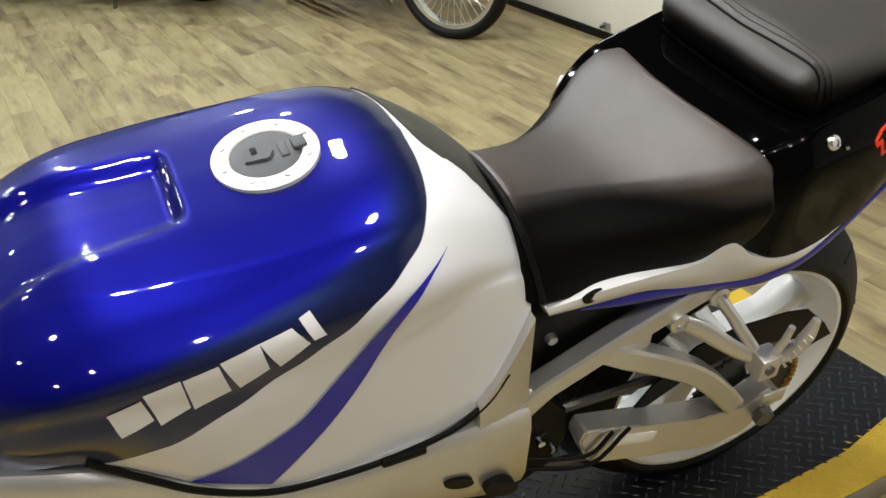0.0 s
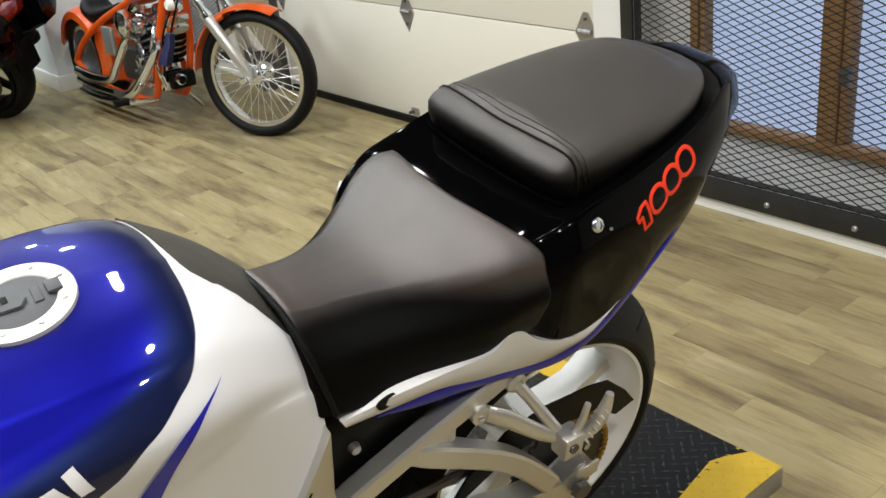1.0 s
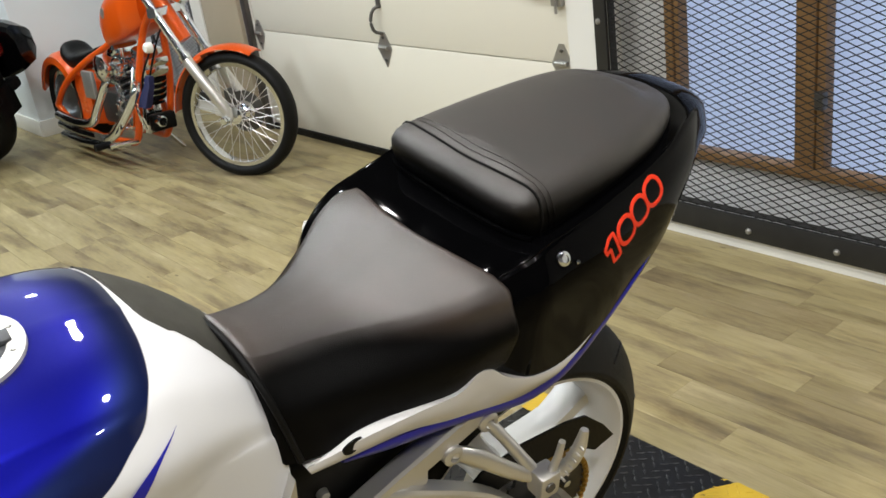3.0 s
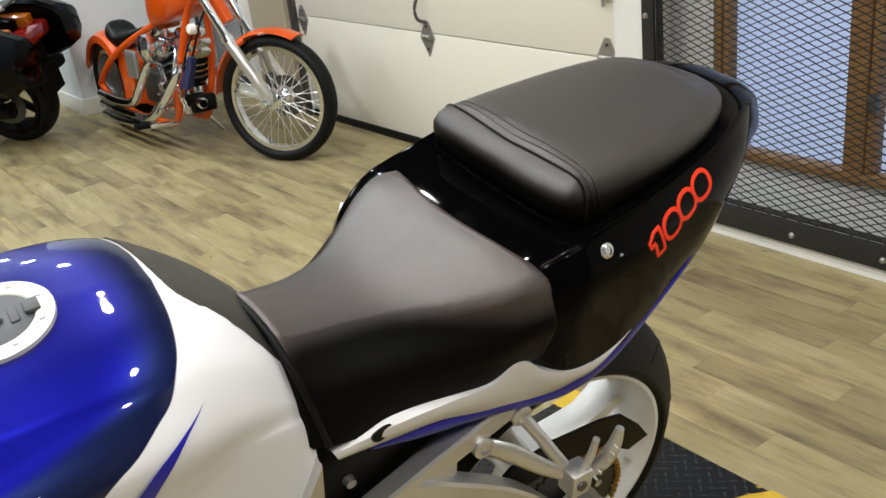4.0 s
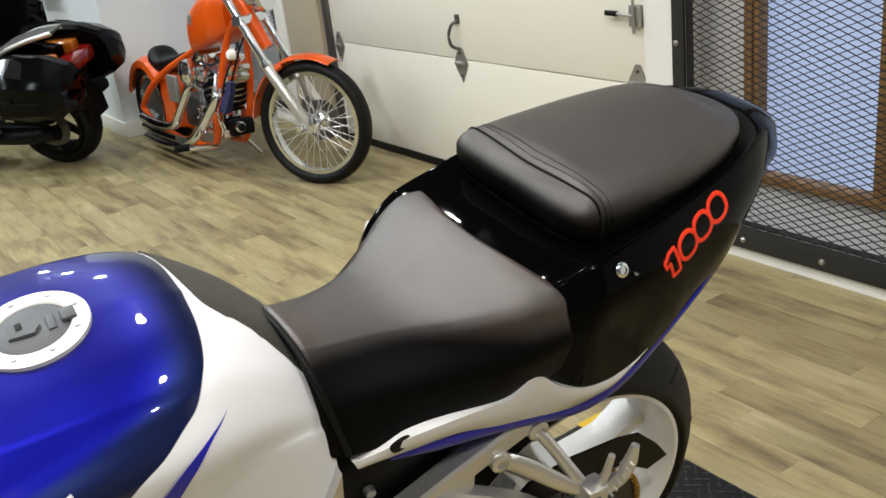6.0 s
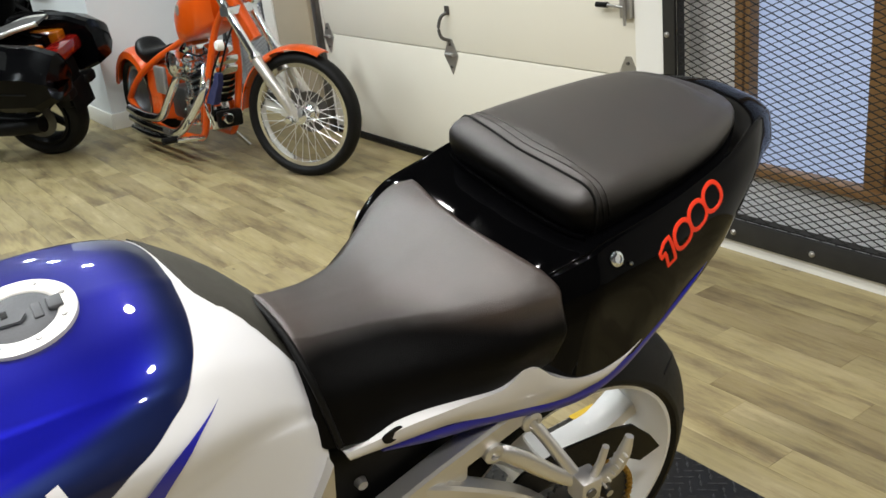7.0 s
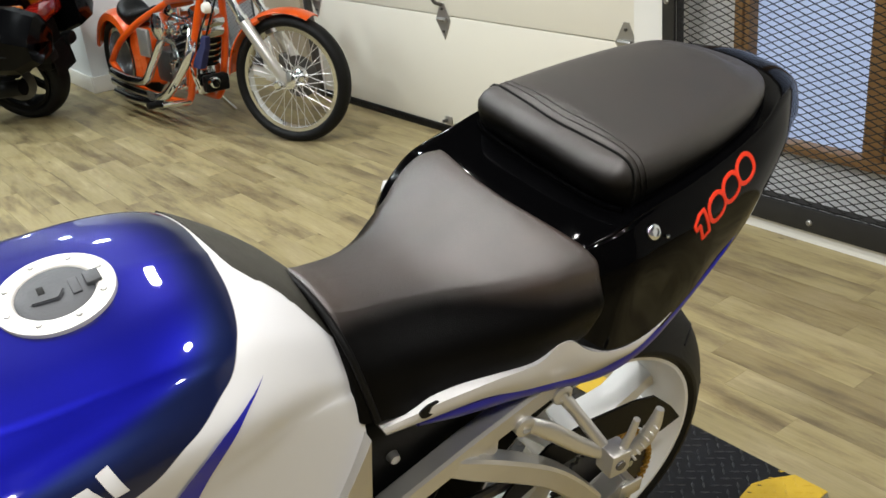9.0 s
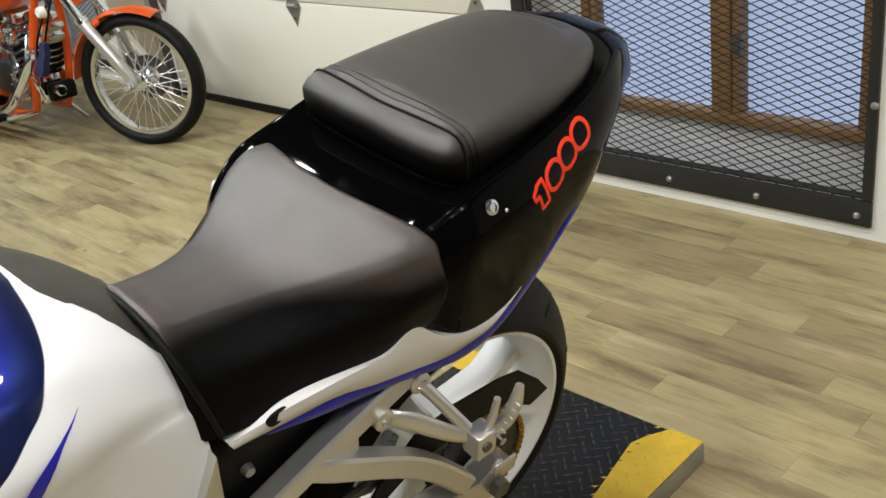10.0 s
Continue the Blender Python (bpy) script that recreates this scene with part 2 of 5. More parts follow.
def lathe(profile, seg=48, axis="X", centre=(0, 0, 0), closed=True):
    """Turn a profile of (along, radius) about an axis."""
    bm = bmesh.new()
    loops = []
    for k in range(seg):
        t = 2 * math.pi * k / seg
        c, s = math.cos(t), math.sin(t)
        lp = []
        for a, r in profile:
            v = {"X": (a, r * c, r * s), "Y": (r * c, a, r * s), "Z": (r * c, r * s, a)}[axis]
            lp.append(Vector(v) + Vector(centre))
        loops.append([bm.verts.new(p) for p in lp])
    n = len(profile)
    for k in range(seg):
        a, b = loops[k], loops[(k + 1) % seg]
        for i in range(n if closed else n - 1):
            j = (i + 1) % n
            bm.faces.new((a[i], a[j], b[j], b[i]))
    bmesh.ops.remove_doubles(bm, verts=bm.verts, dist=1e-5)
    return bm


def spline(ys, vals, y):
    """Smooth interpolation of a column of values."""
    i = int(np.clip(np.searchsorted(ys, y) - 1, 0, len(ys) - 2))
    h = ys[i + 1] - ys[i]
    t = (y - ys[i]) / h

    def slope(k):
        if k == 0:
            return (vals[1] - vals[0]) / (ys[1] - ys[0])
        if k == len(ys) - 1:
            return (vals[-1] - vals[-2]) / (ys[-1] - ys[-2])
        return (vals[k + 1] - vals[k - 1]) / (ys[k + 1] - ys[k - 1])
    a, b = slope(i) * h, slope(i + 1) * h
    return vals[i] * (2 * t ** 3 - 3 * t ** 2 + 1) + a * (t ** 3 - 2 * t ** 2 + t) + vals[i + 1] * (3 * t ** 2 - 2 * t ** 3) + b * (t ** 3 - t ** 2)


def body_section(row, y, nu=28, nl=6):
    """One cross-section of a body: crown height, half width, height of the widest place, bottom height, bottom half width, squareness."""
    zt, w, zw, zb, wb, n = row
    lp = []
    for k in range(nu + 1):
        t = math.pi * k / nu
        c, s = math.cos(t), math.sin(t)
        lp.append(Vector((w * math.copysign(abs(c) ** (2 / n), c), y, zw + (zt - zw) * abs(s) ** (2 / n))))
    for k in range(1, nl + 1):
        t = k / nl
        q = math.sin(t * math.pi / 2)
        lp.append(Vector((-(w + (wb - w) * (1 - math.cos(t * math.pi / 2))), y, zw + (zb - zw) * q)))
    for k in range(nl, 0, -1):
        t = k / nl
        q = math.sin(t * math.pi / 2)
        lp.append(Vector(((w + (wb - w) * (1 - math.cos(t * math.pi / 2))), y, zw + (zb - zw) * q)))
    return lp


def body(keys, ny=40, nu=28, nl=6):
    """A body skinned over cross-sections along y; keys: rows of y and body_section's numbers."""
    a = np.array(keys, float)
    bm = bmesh.new()
    loops = []
    for y in np.linspace(a[0, 0], a[-1, 0], ny):
        loops.append(body_section([spline(a[:, 0], a[:, c], y) for c in range(1, 7)], y, nu, nl))
    rings(bm, loops)
    return bm


def plate(bm, pts, normal, thick):
    """A flat plate: its outline and a thickness along the normal."""
    n = Vector(normal).normalized() * thick
    a = [bm.verts.new(Vector(p)) for p in pts]
    b = [bm.verts.new(Vector(p) + n) for p in pts]
    bm.faces.new(a[::-1])
    bm.faces.new(b)
    for i in range(len(pts)):
        j = (i + 1) % len(pts)
        bm.faces.new((a[i], a[j], b[j], b[i]))
    return bm


def ribbon(top, bottom, k=6, depth=0.02):
    """A strip between two edges that both run the same way, with a back edge set inward."""
    n = 48

    def even(e):
        p = smooth_path(e, k)
        s = [0.0]
        for u, v in zip(p, p[1:]):
            s.append(s[-1] + (v - u).length)
        t = np.linspace(0, s[-1], n)
        return [Vector([float(np.interp(q, s, [c[i] for c in p])) for i in range(3)]) for q in t]
    a, b = even(top), even(bottom)
    bm = bmesh.new()
    loops = []
    for u, v in zip(a, b):
        mid = (u + v) / 2 + Vector((0.004, 0, 0))
        loops.append([u + Vector((-depth, 0, 0)), u, u.lerp(mid, 0.5) + Vector((0.0015, 0, 0)), mid, v.lerp(mid, 0.5) + Vector((0.0015, 0, 0)), v, v + Vector((-depth, 0, 0))])
    rings(bm, loops)
    return bm


def decal(name, outline, target, material, parent, label="", proud=0.0012, step=0.012, bm=None, side=1):
    """A thin painted shape, given by its outline in y and z, laid on the left (or right, -1) flank of a body."""
    if bm is None:
        bm = bmesh.new()
        bm.faces.new([bm.verts.new((0.6, y, z)) for y, z in outline])
    ys = [v.co.y for v in bm.verts]
    zs = [v.co.z for v in bm.verts]
    for lo, hi, no in ((min(ys), max(ys), (0, 1, 0)), (min(zs), max(zs), (0, 0, 1))):
        c = lo + step
        while c < hi - 1e-4:
            geom = list(bm.verts) + list(bm.edges) + list(bm.faces)
            bmesh.ops.bisect_plane(bm, geom=geom, plane_co=Vector(no) * c, plane_no=no, dist=1e-6)
            c += step
    bmesh.ops.triangulate(bm, faces=bm.faces)
    for v in bm.verts:
        ok, place, normal, _ = target.ray_cast(Vector((0.6 * side, v.co.y, v.co.z)), Vector((-side, 0, 0)))
        if ok:
            v.co = place + normal * proud
        else:
            v.co.x = 0.05 * side
    return part(name, bm, material, parent, label)


# ---- the room ----
WALL_Y = 1.61
PLAT = 0.0528
single("floor", blk(-2.5, -3.0, -0.056, 13.0, 9.5, 0.1), mat("subfloor", (0.10, 0.08, 0.055), 0.8), "pale wood-look plank floor of the showroom", "floor", kind="structure")
FLOOR = bpy.data.objects["floor"]
single("ceiling", blk(-2.5, -3.0, 3.25, 13.0, 9.6, 0.1), M_DARKCEIL, "dark unlit showroom ceiling", "ceiling", kind="structure")
single("wall_east", blk(4.05, -3.0, 1.6, 0.1, 9.5, 3.2), M_DARKWALL, "plain grey painted wall", "wall", kind="structure")
single("wall_south", blk(-2.5, -7.8, 1.6, 13.0, 0.1, 3.2), M_DARKWALL, "plain grey painted wall", "wall", kind="structure")
single("wall_west", blk(-9.05, -3.0, 1.6, 0.1, 9.5, 3.2), M_DARKWALL, "plain grey painted wall", "wall", kind="structure")

# north wall, in pieces round its openings: caged window, garage door, narrow window
WX0, WX1, WZ0, WZ1 = -1.071, 0.17, 0.04, 1.95
DX0, DX1 = -3.49, -1.209
wn = bmesh.new()
for x0, x1, z0, z1 in ((WX1, 4.0, 0, 3.2), (WX0, WX1, 0, WZ0), (WX0, WX1, WZ1, 3.2), (DX1, WX0, 0, 3.2), (DX0, DX1, 2.15, 3.2), (-4.16, DX0, 0, 3.2),
                       (-4.86, -4.16, 0, 0.08), (-4.86, -4.16, 1.6, 3.2)):
    box(wn, (x0 + x1) / 2, WALL_Y + 0.1, (z0 + z1) / 2, x1 - x0, 0.2, z1 - z0)
single("wall_north", wn, M_WALL, "white painted wall with garage door and caged windows", "wall", kind="structure", smooth=False)
single("wall_recess", blk(-5.54, 1.243, 1.6, 1.36, 0.93, 3.2), M_BOXED, "white boxed-out wall beside the garage door", "wall", kind="structure")
single("wall_alcove", blk(-7.61, WALL_Y + 0.1, 1.6, 2.78, 0.2, 3.2), M_DARKWALL, "plain grey wall of the alcove behind the parked bikes", "wall", kind="structure")
bb = bmesh.new()
box(bb, -5.54, 0.772, 0.05, 1.36, 0.012, 0.10, 0.003)
box(bb, -4.855, 1.19, 0.05, 0.012, 0.83, 0.10, 0.003)
single("baseboard", bb, M_TRIM, "white painted skirting along the boxed-out wall", "skirting", kind="structure")
single("wall_shelf", blk(-5.9, 0.70, 0.93, 0.5, 0.14, 0.03, 0.004), M_TRIM, "small white shelf fixed to the boxed-out wall", "shelf")

# garage door
gd = thing("door_1", pose((DX0 + DX1) / 2, WALL_Y + 0.03, 0), "cream sectional steel garage door, closed", "garage door", kind="structure")
W = DX1 - DX0
for i in range(4):
    part("panel", blk(0, 0, 0.035 + 0.515 * (i + 0.5), W, 0.045, 0.511, 0.004), M_DOOR, gd)
part("bottom_seal", blk(0, -0.012, 0.018, W, 0.04, 0.034, 0.006), M_PLASTIC, gd, "black rubber bottom seal")
part("side_track", blk(-W / 2 - 0.03, -0.035, 1.05, 0.05, 0.04, 2.1, 0.004), M_STEEL, gd, "dark steel side track")


def door_bracket(x, z, grip):
    """A diamond-shaped roller bracket on a seam, with the pull handle above it."""
    ob = thing("lift_handle" if grip else "door_hinge", pose(x, WALL_Y + 0.008, z), "galvanised pull handle on a diamond plate" if grip else "galvanised door hinge bracket", "handle" if grip else "hinge")
    bm = bmesh.new()
    plate(bm, [(-.055, 0, 0), (0, 0, -.085), (.05, 0, 0), (.012, 0, .075), (-.012, 0, .075)], (0, -1, 0), 0.004)
    part("bracket_plate", bm, M_GREYSTEEL, ob)
    part("pivot_barrel", bar([(-.03, -.012, .005), (.03, -.012, .005)], 0.009), M_GREYSTEEL, ob)
    for sx, sz in ((0, .05), (0, -.05)):
        part("screw", lathe([(-.010, 0.0), (-.010, .006), (-.004, .006), (-.004, 0.0)], 10, "Y", (sx, 0, sz), closed=False), M_STEEL, ob)
    if grip:
        part("grip", bar([(0, -.005, .19), (-.012, -.03, .175), (-.022, -.042, .13), (-.016, -.035, .085), (.0, -.005, .068)], 0.0075, curve=5), M_STEEL, ob, "worn steel pull grip")
        part("grip_foot", blk(0, -.004, .20, .03, .008, .04, .003), M_STEEL, ob)
    return ob


door_bracket(-2.335, 0.53, True)
door_bracket(-3.45, 0.53, False)
door_bracket(-1.25, 0.55, False)
bl = thing("slide_latch", pose(-1.24, WALL_Y + 0.006, 0.80), "galvanised sliding door latch with black knob", "latch")
part("latch_body", blk(0, -0.012, 0, 0.05, 0.024, 0.075, 0.004), M_GREYSTEEL, bl)
part("latch_rod", bar([(-.09, -.02, .005), (.0, -.02, .0)], .006), M_GREYSTEEL, bl)
part("knob", bar([(-.135, -.025, .006), (-.085, -.02, .005)], .010), M_PLASTIC, bl, "black plastic knob")
part("latch_pin", bar([(0.005, -.03, -.06), (0.005, -.03, .07)], .006), M_GREYSTEEL, bl)
hb = thing("bottom_bracket", pose(-2.36, WALL_Y + 0.006, 0.065), "small galvanised bracket at the door's foot", "bracket")
part("bracket_plate", blk(0, -.004, 0, .05, .008, .035, .002), M_GREYSTEEL, hb)
part("roller_pin", bar([(-.01, -.004, .0), (-.01, -.03, .0)], .008), M_STEEL, hb)

# trim between the door and the narrow window
single("trim_1", blk(-3.80, WALL_Y - 0.012, 1.1, 0.42, 0.024, 2.2, 0.003), M_TAN, "tan painted board beside the garage door", "trim", kind="structure")
single("trim_2", blk(-4.09, WALL_Y - 0.012, 1.1, 0.13, 0.024, 2.2, 0.003), M_TRIM, "white painted board beside the window", "trim", kind="structure")


def daylight():
    m = bpy.data.materials.new("window_daylight")
    m.use_nodes = True
    nt = m.node_tree
    nt.nodes.remove(nt.nodes["Principled BSDF"])
    em = nt.nodes.new("ShaderNodeEmission")
    em.inputs["Color"].default_value = (0.70, 0.80, 1.0, 1)
    em.inputs["Strength"].default_value = 1.05
    nt.links.new(em.outputs[0], nt.nodes["Material Output"].inputs[0])
    return m


M_DAY = daylight()
M_PANE = mat("frosted_pane", (0.62, 0.68, 0.80), 0.5, 0, 0.05, 3)
M_PANE.node_tree.nodes["Principled BSDF"].inputs["Transmission Weight"].default_value = 0.9


def expanded_metal(x0, x1, z0, z1, y, lw=0.056, sw=0.0235, strand=0.0026):
    """A sheet of diamond mesh: rows of zigzag strands that touch at their tips."""
    vs, fs = [], []
    nx = int(round((x1 - x0) / (lw / 2)))
    nz = int(round((z1 - z0) / (sw / 2)))
    dx, dz = (x1 - x0) / nx, (z1 - z0) / nz
    for r in range(nz):
        for c in range(nx):
            up = (r + c) % 2 == 0
            za, zb = (z0 + r * dz, z0 + (r + 1) * dz) if up else (z0 + (r + 1) * dz, z0 + r * dz)
            xa, xb = x0 + c * dx, x0 + (c + 1) * dx
            k = len(vs)
            h = strand * 0.62
            for yy in (y - 0.0012, y + 0.0012):
                vs += [(xa, yy, za - h), (xb, yy, zb - h), (xb, yy, zb + h), (xa, yy, za + h)]
            fs += [(k, k + 1, k + 2, k + 3), (k + 7, k + 6, k + 5, k + 4), (k + 3, k + 2, k + 6, k + 7), (k, k + 4, k + 5, k + 1)]
    me = bpy.data.meshes.new("wire_mesh")
    me.from_pydata(vs, [], fs)
    me.materials.append(M_FRAME)
    return me


# caged window: steel frame with bolts and diamond mesh in front, wooden sashes and panes behind
win = thing("window_1", pose(0, 0, 0), "caged window with black diamond mesh and brown sashes", "window", kind="structure")
FY = WALL_Y - 0.008
fl, fr = WX0 + 0.026, WX1 - 0.014
for nm, b in (("steel_frame", blk((WX0 + WX1) / 2, FY, 0.082, WX1 - WX0, 0.012, 0.078, 0.002)), ("steel_frame", blk(fl, FY, 1.0, 0.052, 0.012, 1.75, 0.002)),
              ("steel_frame", blk(fr, FY, 1.0, 0.028, 0.012, 1.75, 0.002)), ("steel_frame", blk((WX0 + WX1) / 2, FY, 1.92, WX1 - WX0, 0.012, 0.07, 0.002))):
    part(nm, b, M_FRAME, win, "black painted steel cage frame")
for lip in (blk((WX0 + WX1) / 2, FY + 0.022, 0.124, WX1 - WX0 - 0.06, 0.03, 0.006), blk(WX0 + 0.055, FY + 0.022, 1.0, 0.006, 0.03, 1.75), blk(WX1 - 0.03, FY + 0.022, 1.0, 0.006, 0.03, 1.75)):
    part("frame_lip", lip, M_FRAME, win)
for i in range(4):
    part("bolt", lathe([(-.016, 0.0), (-.016, .006), (-.012, .010), (-.004, .011), (-.004, 0.0)], 12, "Y", (-0.772 + 0.301 * i, FY + 0.002, 0.075), closed=False), M_GREYSTEEL, win, "round galvanised bolt head")
for x, z in ((WX0 + 0.02, 0.72), (WX1 - 0.008, 0.40), (WX1 - 0.008, 0.95), (WX0 + 0.02, 1.4)):
    part("bolt", lathe([(-.016, 0.0), (-.016, .006), (-.012, .010), (-.004, .011), (-.004, 0.0)], 12, "Y", (x, FY + 0.002, z), closed=False), M_GREYSTEEL, win, "round galvanised bolt head")
wm = new("wire_mesh", expanded_metal(WX0 + 0.05, WX1 - 0.03, 0.118, 1.89, FY + 0.012))
wm.parent = win
tagged(wm, "black expanded-metal diamond mesh")
SY = WALL_Y + 0.12
for b in (blk(-0.348, SY, 1.05, 0.066, 0.05, 1.62, 0.004), blk(-0.845, SY, 1.05, 0.032, 0.05, 1.62, 0.004), blk(0.13, SY, 1.0, 0.055, 0.05, 1.75, 0.004), blk(-0.36, SY - 0.004, 0.262, 1.01, 0.06, 0.032, 0.004)):
    part("sash", b, M_WOOD, win, "worn brown wooden sash")
for b in (blk(-0.298, SY + 0.005, 1.05, 0.026, 0.05, 1.60, 0.002), blk(-0.815, SY + 0.005, 1.05, 0.018, 0.05, 1.60, 0.002), blk(0.085, SY + 0.005, 1.05, 0.022, 0.05, 1.60, 0.002), blk(-1.10, SY + 0.005, 1.0, 0.03, 0.05, 1.7, 0.002)):
    part("sash_rebate", b, M_WOOD, win, "worn rebate of the sash")
part("sill_panel", blk(-0.46, SY + 0.02, 0.14, 1.24, 0.03, 0.21, 0.002), M_GREYPANEL, win, "pale grey panel under the sashes")
part("side_panel", blk(-0.975, SY + 0.02, 1.06, 0.235, 0.03, 1.60, 0.002), M_GREYPANEL, win, "pale grey side panel")
part("sash_latch", blk(-0.292, SY - 0.03, 0.50, 0.03, 0.03, 0.055, 0.004), M_STEEL, win)
for x0, x1 in ((-0.805, -0.382), (-0.284, 0.073)):
    pn = part("pane", blk((x0 + x1) / 2, SY + 0.03, 1.06, x1 - x0, 0.006, 1.57), M_PANE, win, "bright frosted pane")
    pn.visible_shadow = False
part("top_rail", blk(-0.46, SY, 1.90, 1.3, 0.05, 0.10, 0.004), M_WOOD, win)
single("backdrop", blk(-0.4, WALL_Y + 0.5, 1.1, 2.2, 0.02, 2.2), M_DAY, "pale daylight outside the window", "backdrop", kind="structure")

# narrow caged window behind the chopper
w2 = thing("window_2", pose(0, 0, 0), "narrow caged window beside the white wall", "window", kind="structure")
m2 = new("wire_mesh", expanded_metal(-4.84, -4.18, 0.12, 1.55, FY + 0.004))
m2.parent = w2
for b in (blk(-4.51, FY, 0.10, 0.70, 0.014, 0.05, 0.002), blk(-4.18, FY, 0.84, 0.05, 0.014, 1.5, 0.002), blk(-4.84, FY, 0.84, 0.04, 0.014, 1.5, 0.002), blk(-4.51, FY, 1.57, 0.7, 0.014, 0.05, 0.002)):
    part("steel_frame", b, M_FRAME, w2)
part("back_panel", blk(-4.58, WALL_Y + 0.12, 0.35, 0.7, 0.03, 0.55), M_GREYPANEL, w2, "pale grey panel behind the mesh")
part("sash", blk(-4.30, WALL_Y + 0.12, 0.84, 0.05, 0.05, 1.5, 0.003), M_FRAME, w2)
p2 = part("pane", blk(-4.5, WALL_Y + 0.15, 1.06, 0.6, 0.006, 0.85), M_PANE, w2, "bright frosted pane")
p2.visible_shadow = False
single("backdrop", blk(-4.5, WALL_Y + 0.5, 0.9, 1.1, 0.02, 1.8), M_DAY, "pale daylight outside the narrow window", "backdrop", kind="structure")

# display platform under the sport motorcycle
LX0, LX1, LY0, LY1 = -0.36, 0.28, -1.95, 0.53
lift = thing("display_platform", pose(0, 0, 0), "low black tread-plate platform with worn yellow edges", "platform")
part("deck", blk((LX0 + LX1) / 2, (LY0 + LY1) / 2, 0.034, LX1 - LX0 - 0.008, LY1 - LY0 - 0.008, 0.032, 0.002), M_DECK, lift)
part("side_flange", blk(LX1 - 0.002, (LY0 + LY1) / 2, 0.0235, 0.006, LY1 - LY0, 0.047, 0.001), M_GREYSTEEL, lift, "bare steel tread-plate side")
part("side_flange", blk(LX0 + 0.002, (LY0 + LY1) / 2, 0.0235, 0.006, LY1 - LY0, 0.047, 0.001), M_GREYSTEEL, lift, "bare steel tread-plate side")
part("base", blk((LX0 + LX1) / 2, (LY0 + LY1) / 2, 0.009, LX1 - LX0 - 0.03, LY1 - LY0 - 0.03, 0.018), M_STEEL, lift)
yb = bmesh.new()
plate(yb, [(LX1, LY0, .0505), (LX1, LY1, .0505), (.205, LY1, .0505), (.175, .48, .0505), (.162, .445, .0505), (.178, .36, .0505), (.195, .27, .0505), (.20, LY0, .0505)], (0, 0, 1), 0.0012)
part("edge_band", yb, M_YELLOW, lift, "worn yellow warning band along the edge", smooth=False)
yb = bmesh.new()
plate(yb, [(LX0, .45, .0505), (LX0 + .055, .45, .0505), (LX0 + .05, LY1, .0505), (LX0, LY1, .0505)], (0, 0, 1), 0.0012)
part("edge_band", yb, M_YELLOW, lift, "worn yellow warning band along the edge", smooth=False)
# ---- the sport motorcycle (x to its left, y to its rear, z up, from the rear tyre's foot) ----
BIKE = thing("sport_motorcycle", pose(0, 0, PLAT, 0, 14.28, -5.26), "blue and white sport motorcycle leaning on its stand", "motorcycle")

TANK_KEYS = [
    (-1.13, .79, .055, .78, .125, .75, .12, .72, .11, .69), (-1.06, .860, .09, .850, .168, .81, .17, .76, .165, .725),
    (-.97, .903, .118, .890, .203, .84, .205, .78, .192, .725), (-.87, .913, .135, .897, .214, .848, .212, .75, .192, .63),
    (-.77, .917, .145, .901, .214, .848, .206, .73, .19, .57), (-.67, .926, .145, .905, .203, .845, .19, .73, .183, .56),
    (-.59, .922, .130, .900, .185, .838, .177, .74, .178, .565), (-.54, .902, .108, .880, .160, .822, .163, .75, .172, .575),
    (-.49, .866, .080, .850, .133, .800, .147, .745, .163, .605), (-.445, .82, .05, .81, .11, .77, .13, .735, .148, .675)]


def tank_half(y):
    """The left half of the tank's cross-section, from its crown down."""
    a = np.array(TANK_KEYS, float)
    zt, xc, zc, w, zs, wl, zl, wb, zb = [float(spline(a[:, 0], a[:, c], y)) for c in range(1, 10)]
    corners = [(0, y, zt), (xc * .55, y, zt - (zt - zc) * .25), (xc, y, zc), ((xc + w) / 2, y, (zc + zs) / 2 + .010), (w, y, zs), (w * .5 + wl * .5, y, (zs + zl) / 2), (wl, y, zl), (wb, y, zb)]
    soft = smooth_path(corners, 8)
    crisp = smooth_path(corners[:3], 8) + smooth_path([corners[2], ((xc + w) / 2 + .002, y, (zc + zs) / 2 + .006)] + corners[4:], 8)[1:]
    k = min(max((-.62 - y) / .12, 0), 1)
    return zt, wb, zb, [p.lerp(q, k) for p, q in zip(soft, crisp)]


def tank_mesh():
    bm = bmesh.new()
    loops = []
    for y in np.linspace(TANK_KEYS[0][0], TANK_KEYS[-1][0], 120):
        zt, wb, zb, half = tank_half(y)
        half = half[1:]
        lp = [Vector((0, y, zt))] + half + [Vector((wb * .5, y, zb - .004)), Vector((0, y, zb - .004)), Vector((-wb * .5, y, zb - .004))] + [Vector((-p.x, p.y, p.z)) for p in reversed(half)]
        # sunken panel in front of the filler, with steep walls
        for p in lp:
            if p.z > .84 and y < -.80:
                s = min(max((-.826 - y) / .014, 0), 1)
                edge = .064 + .10 * max(0, -.84 - y)
                q = min(max((edge + .006 - abs(p.x)) / .026, 0), 1)
                p.z -= .017 * (s * s * (3 - 2 * s)) * (q * q * (3 - 2 * q))
        loops.append(lp)
    rings(bm, loops)
    return bm


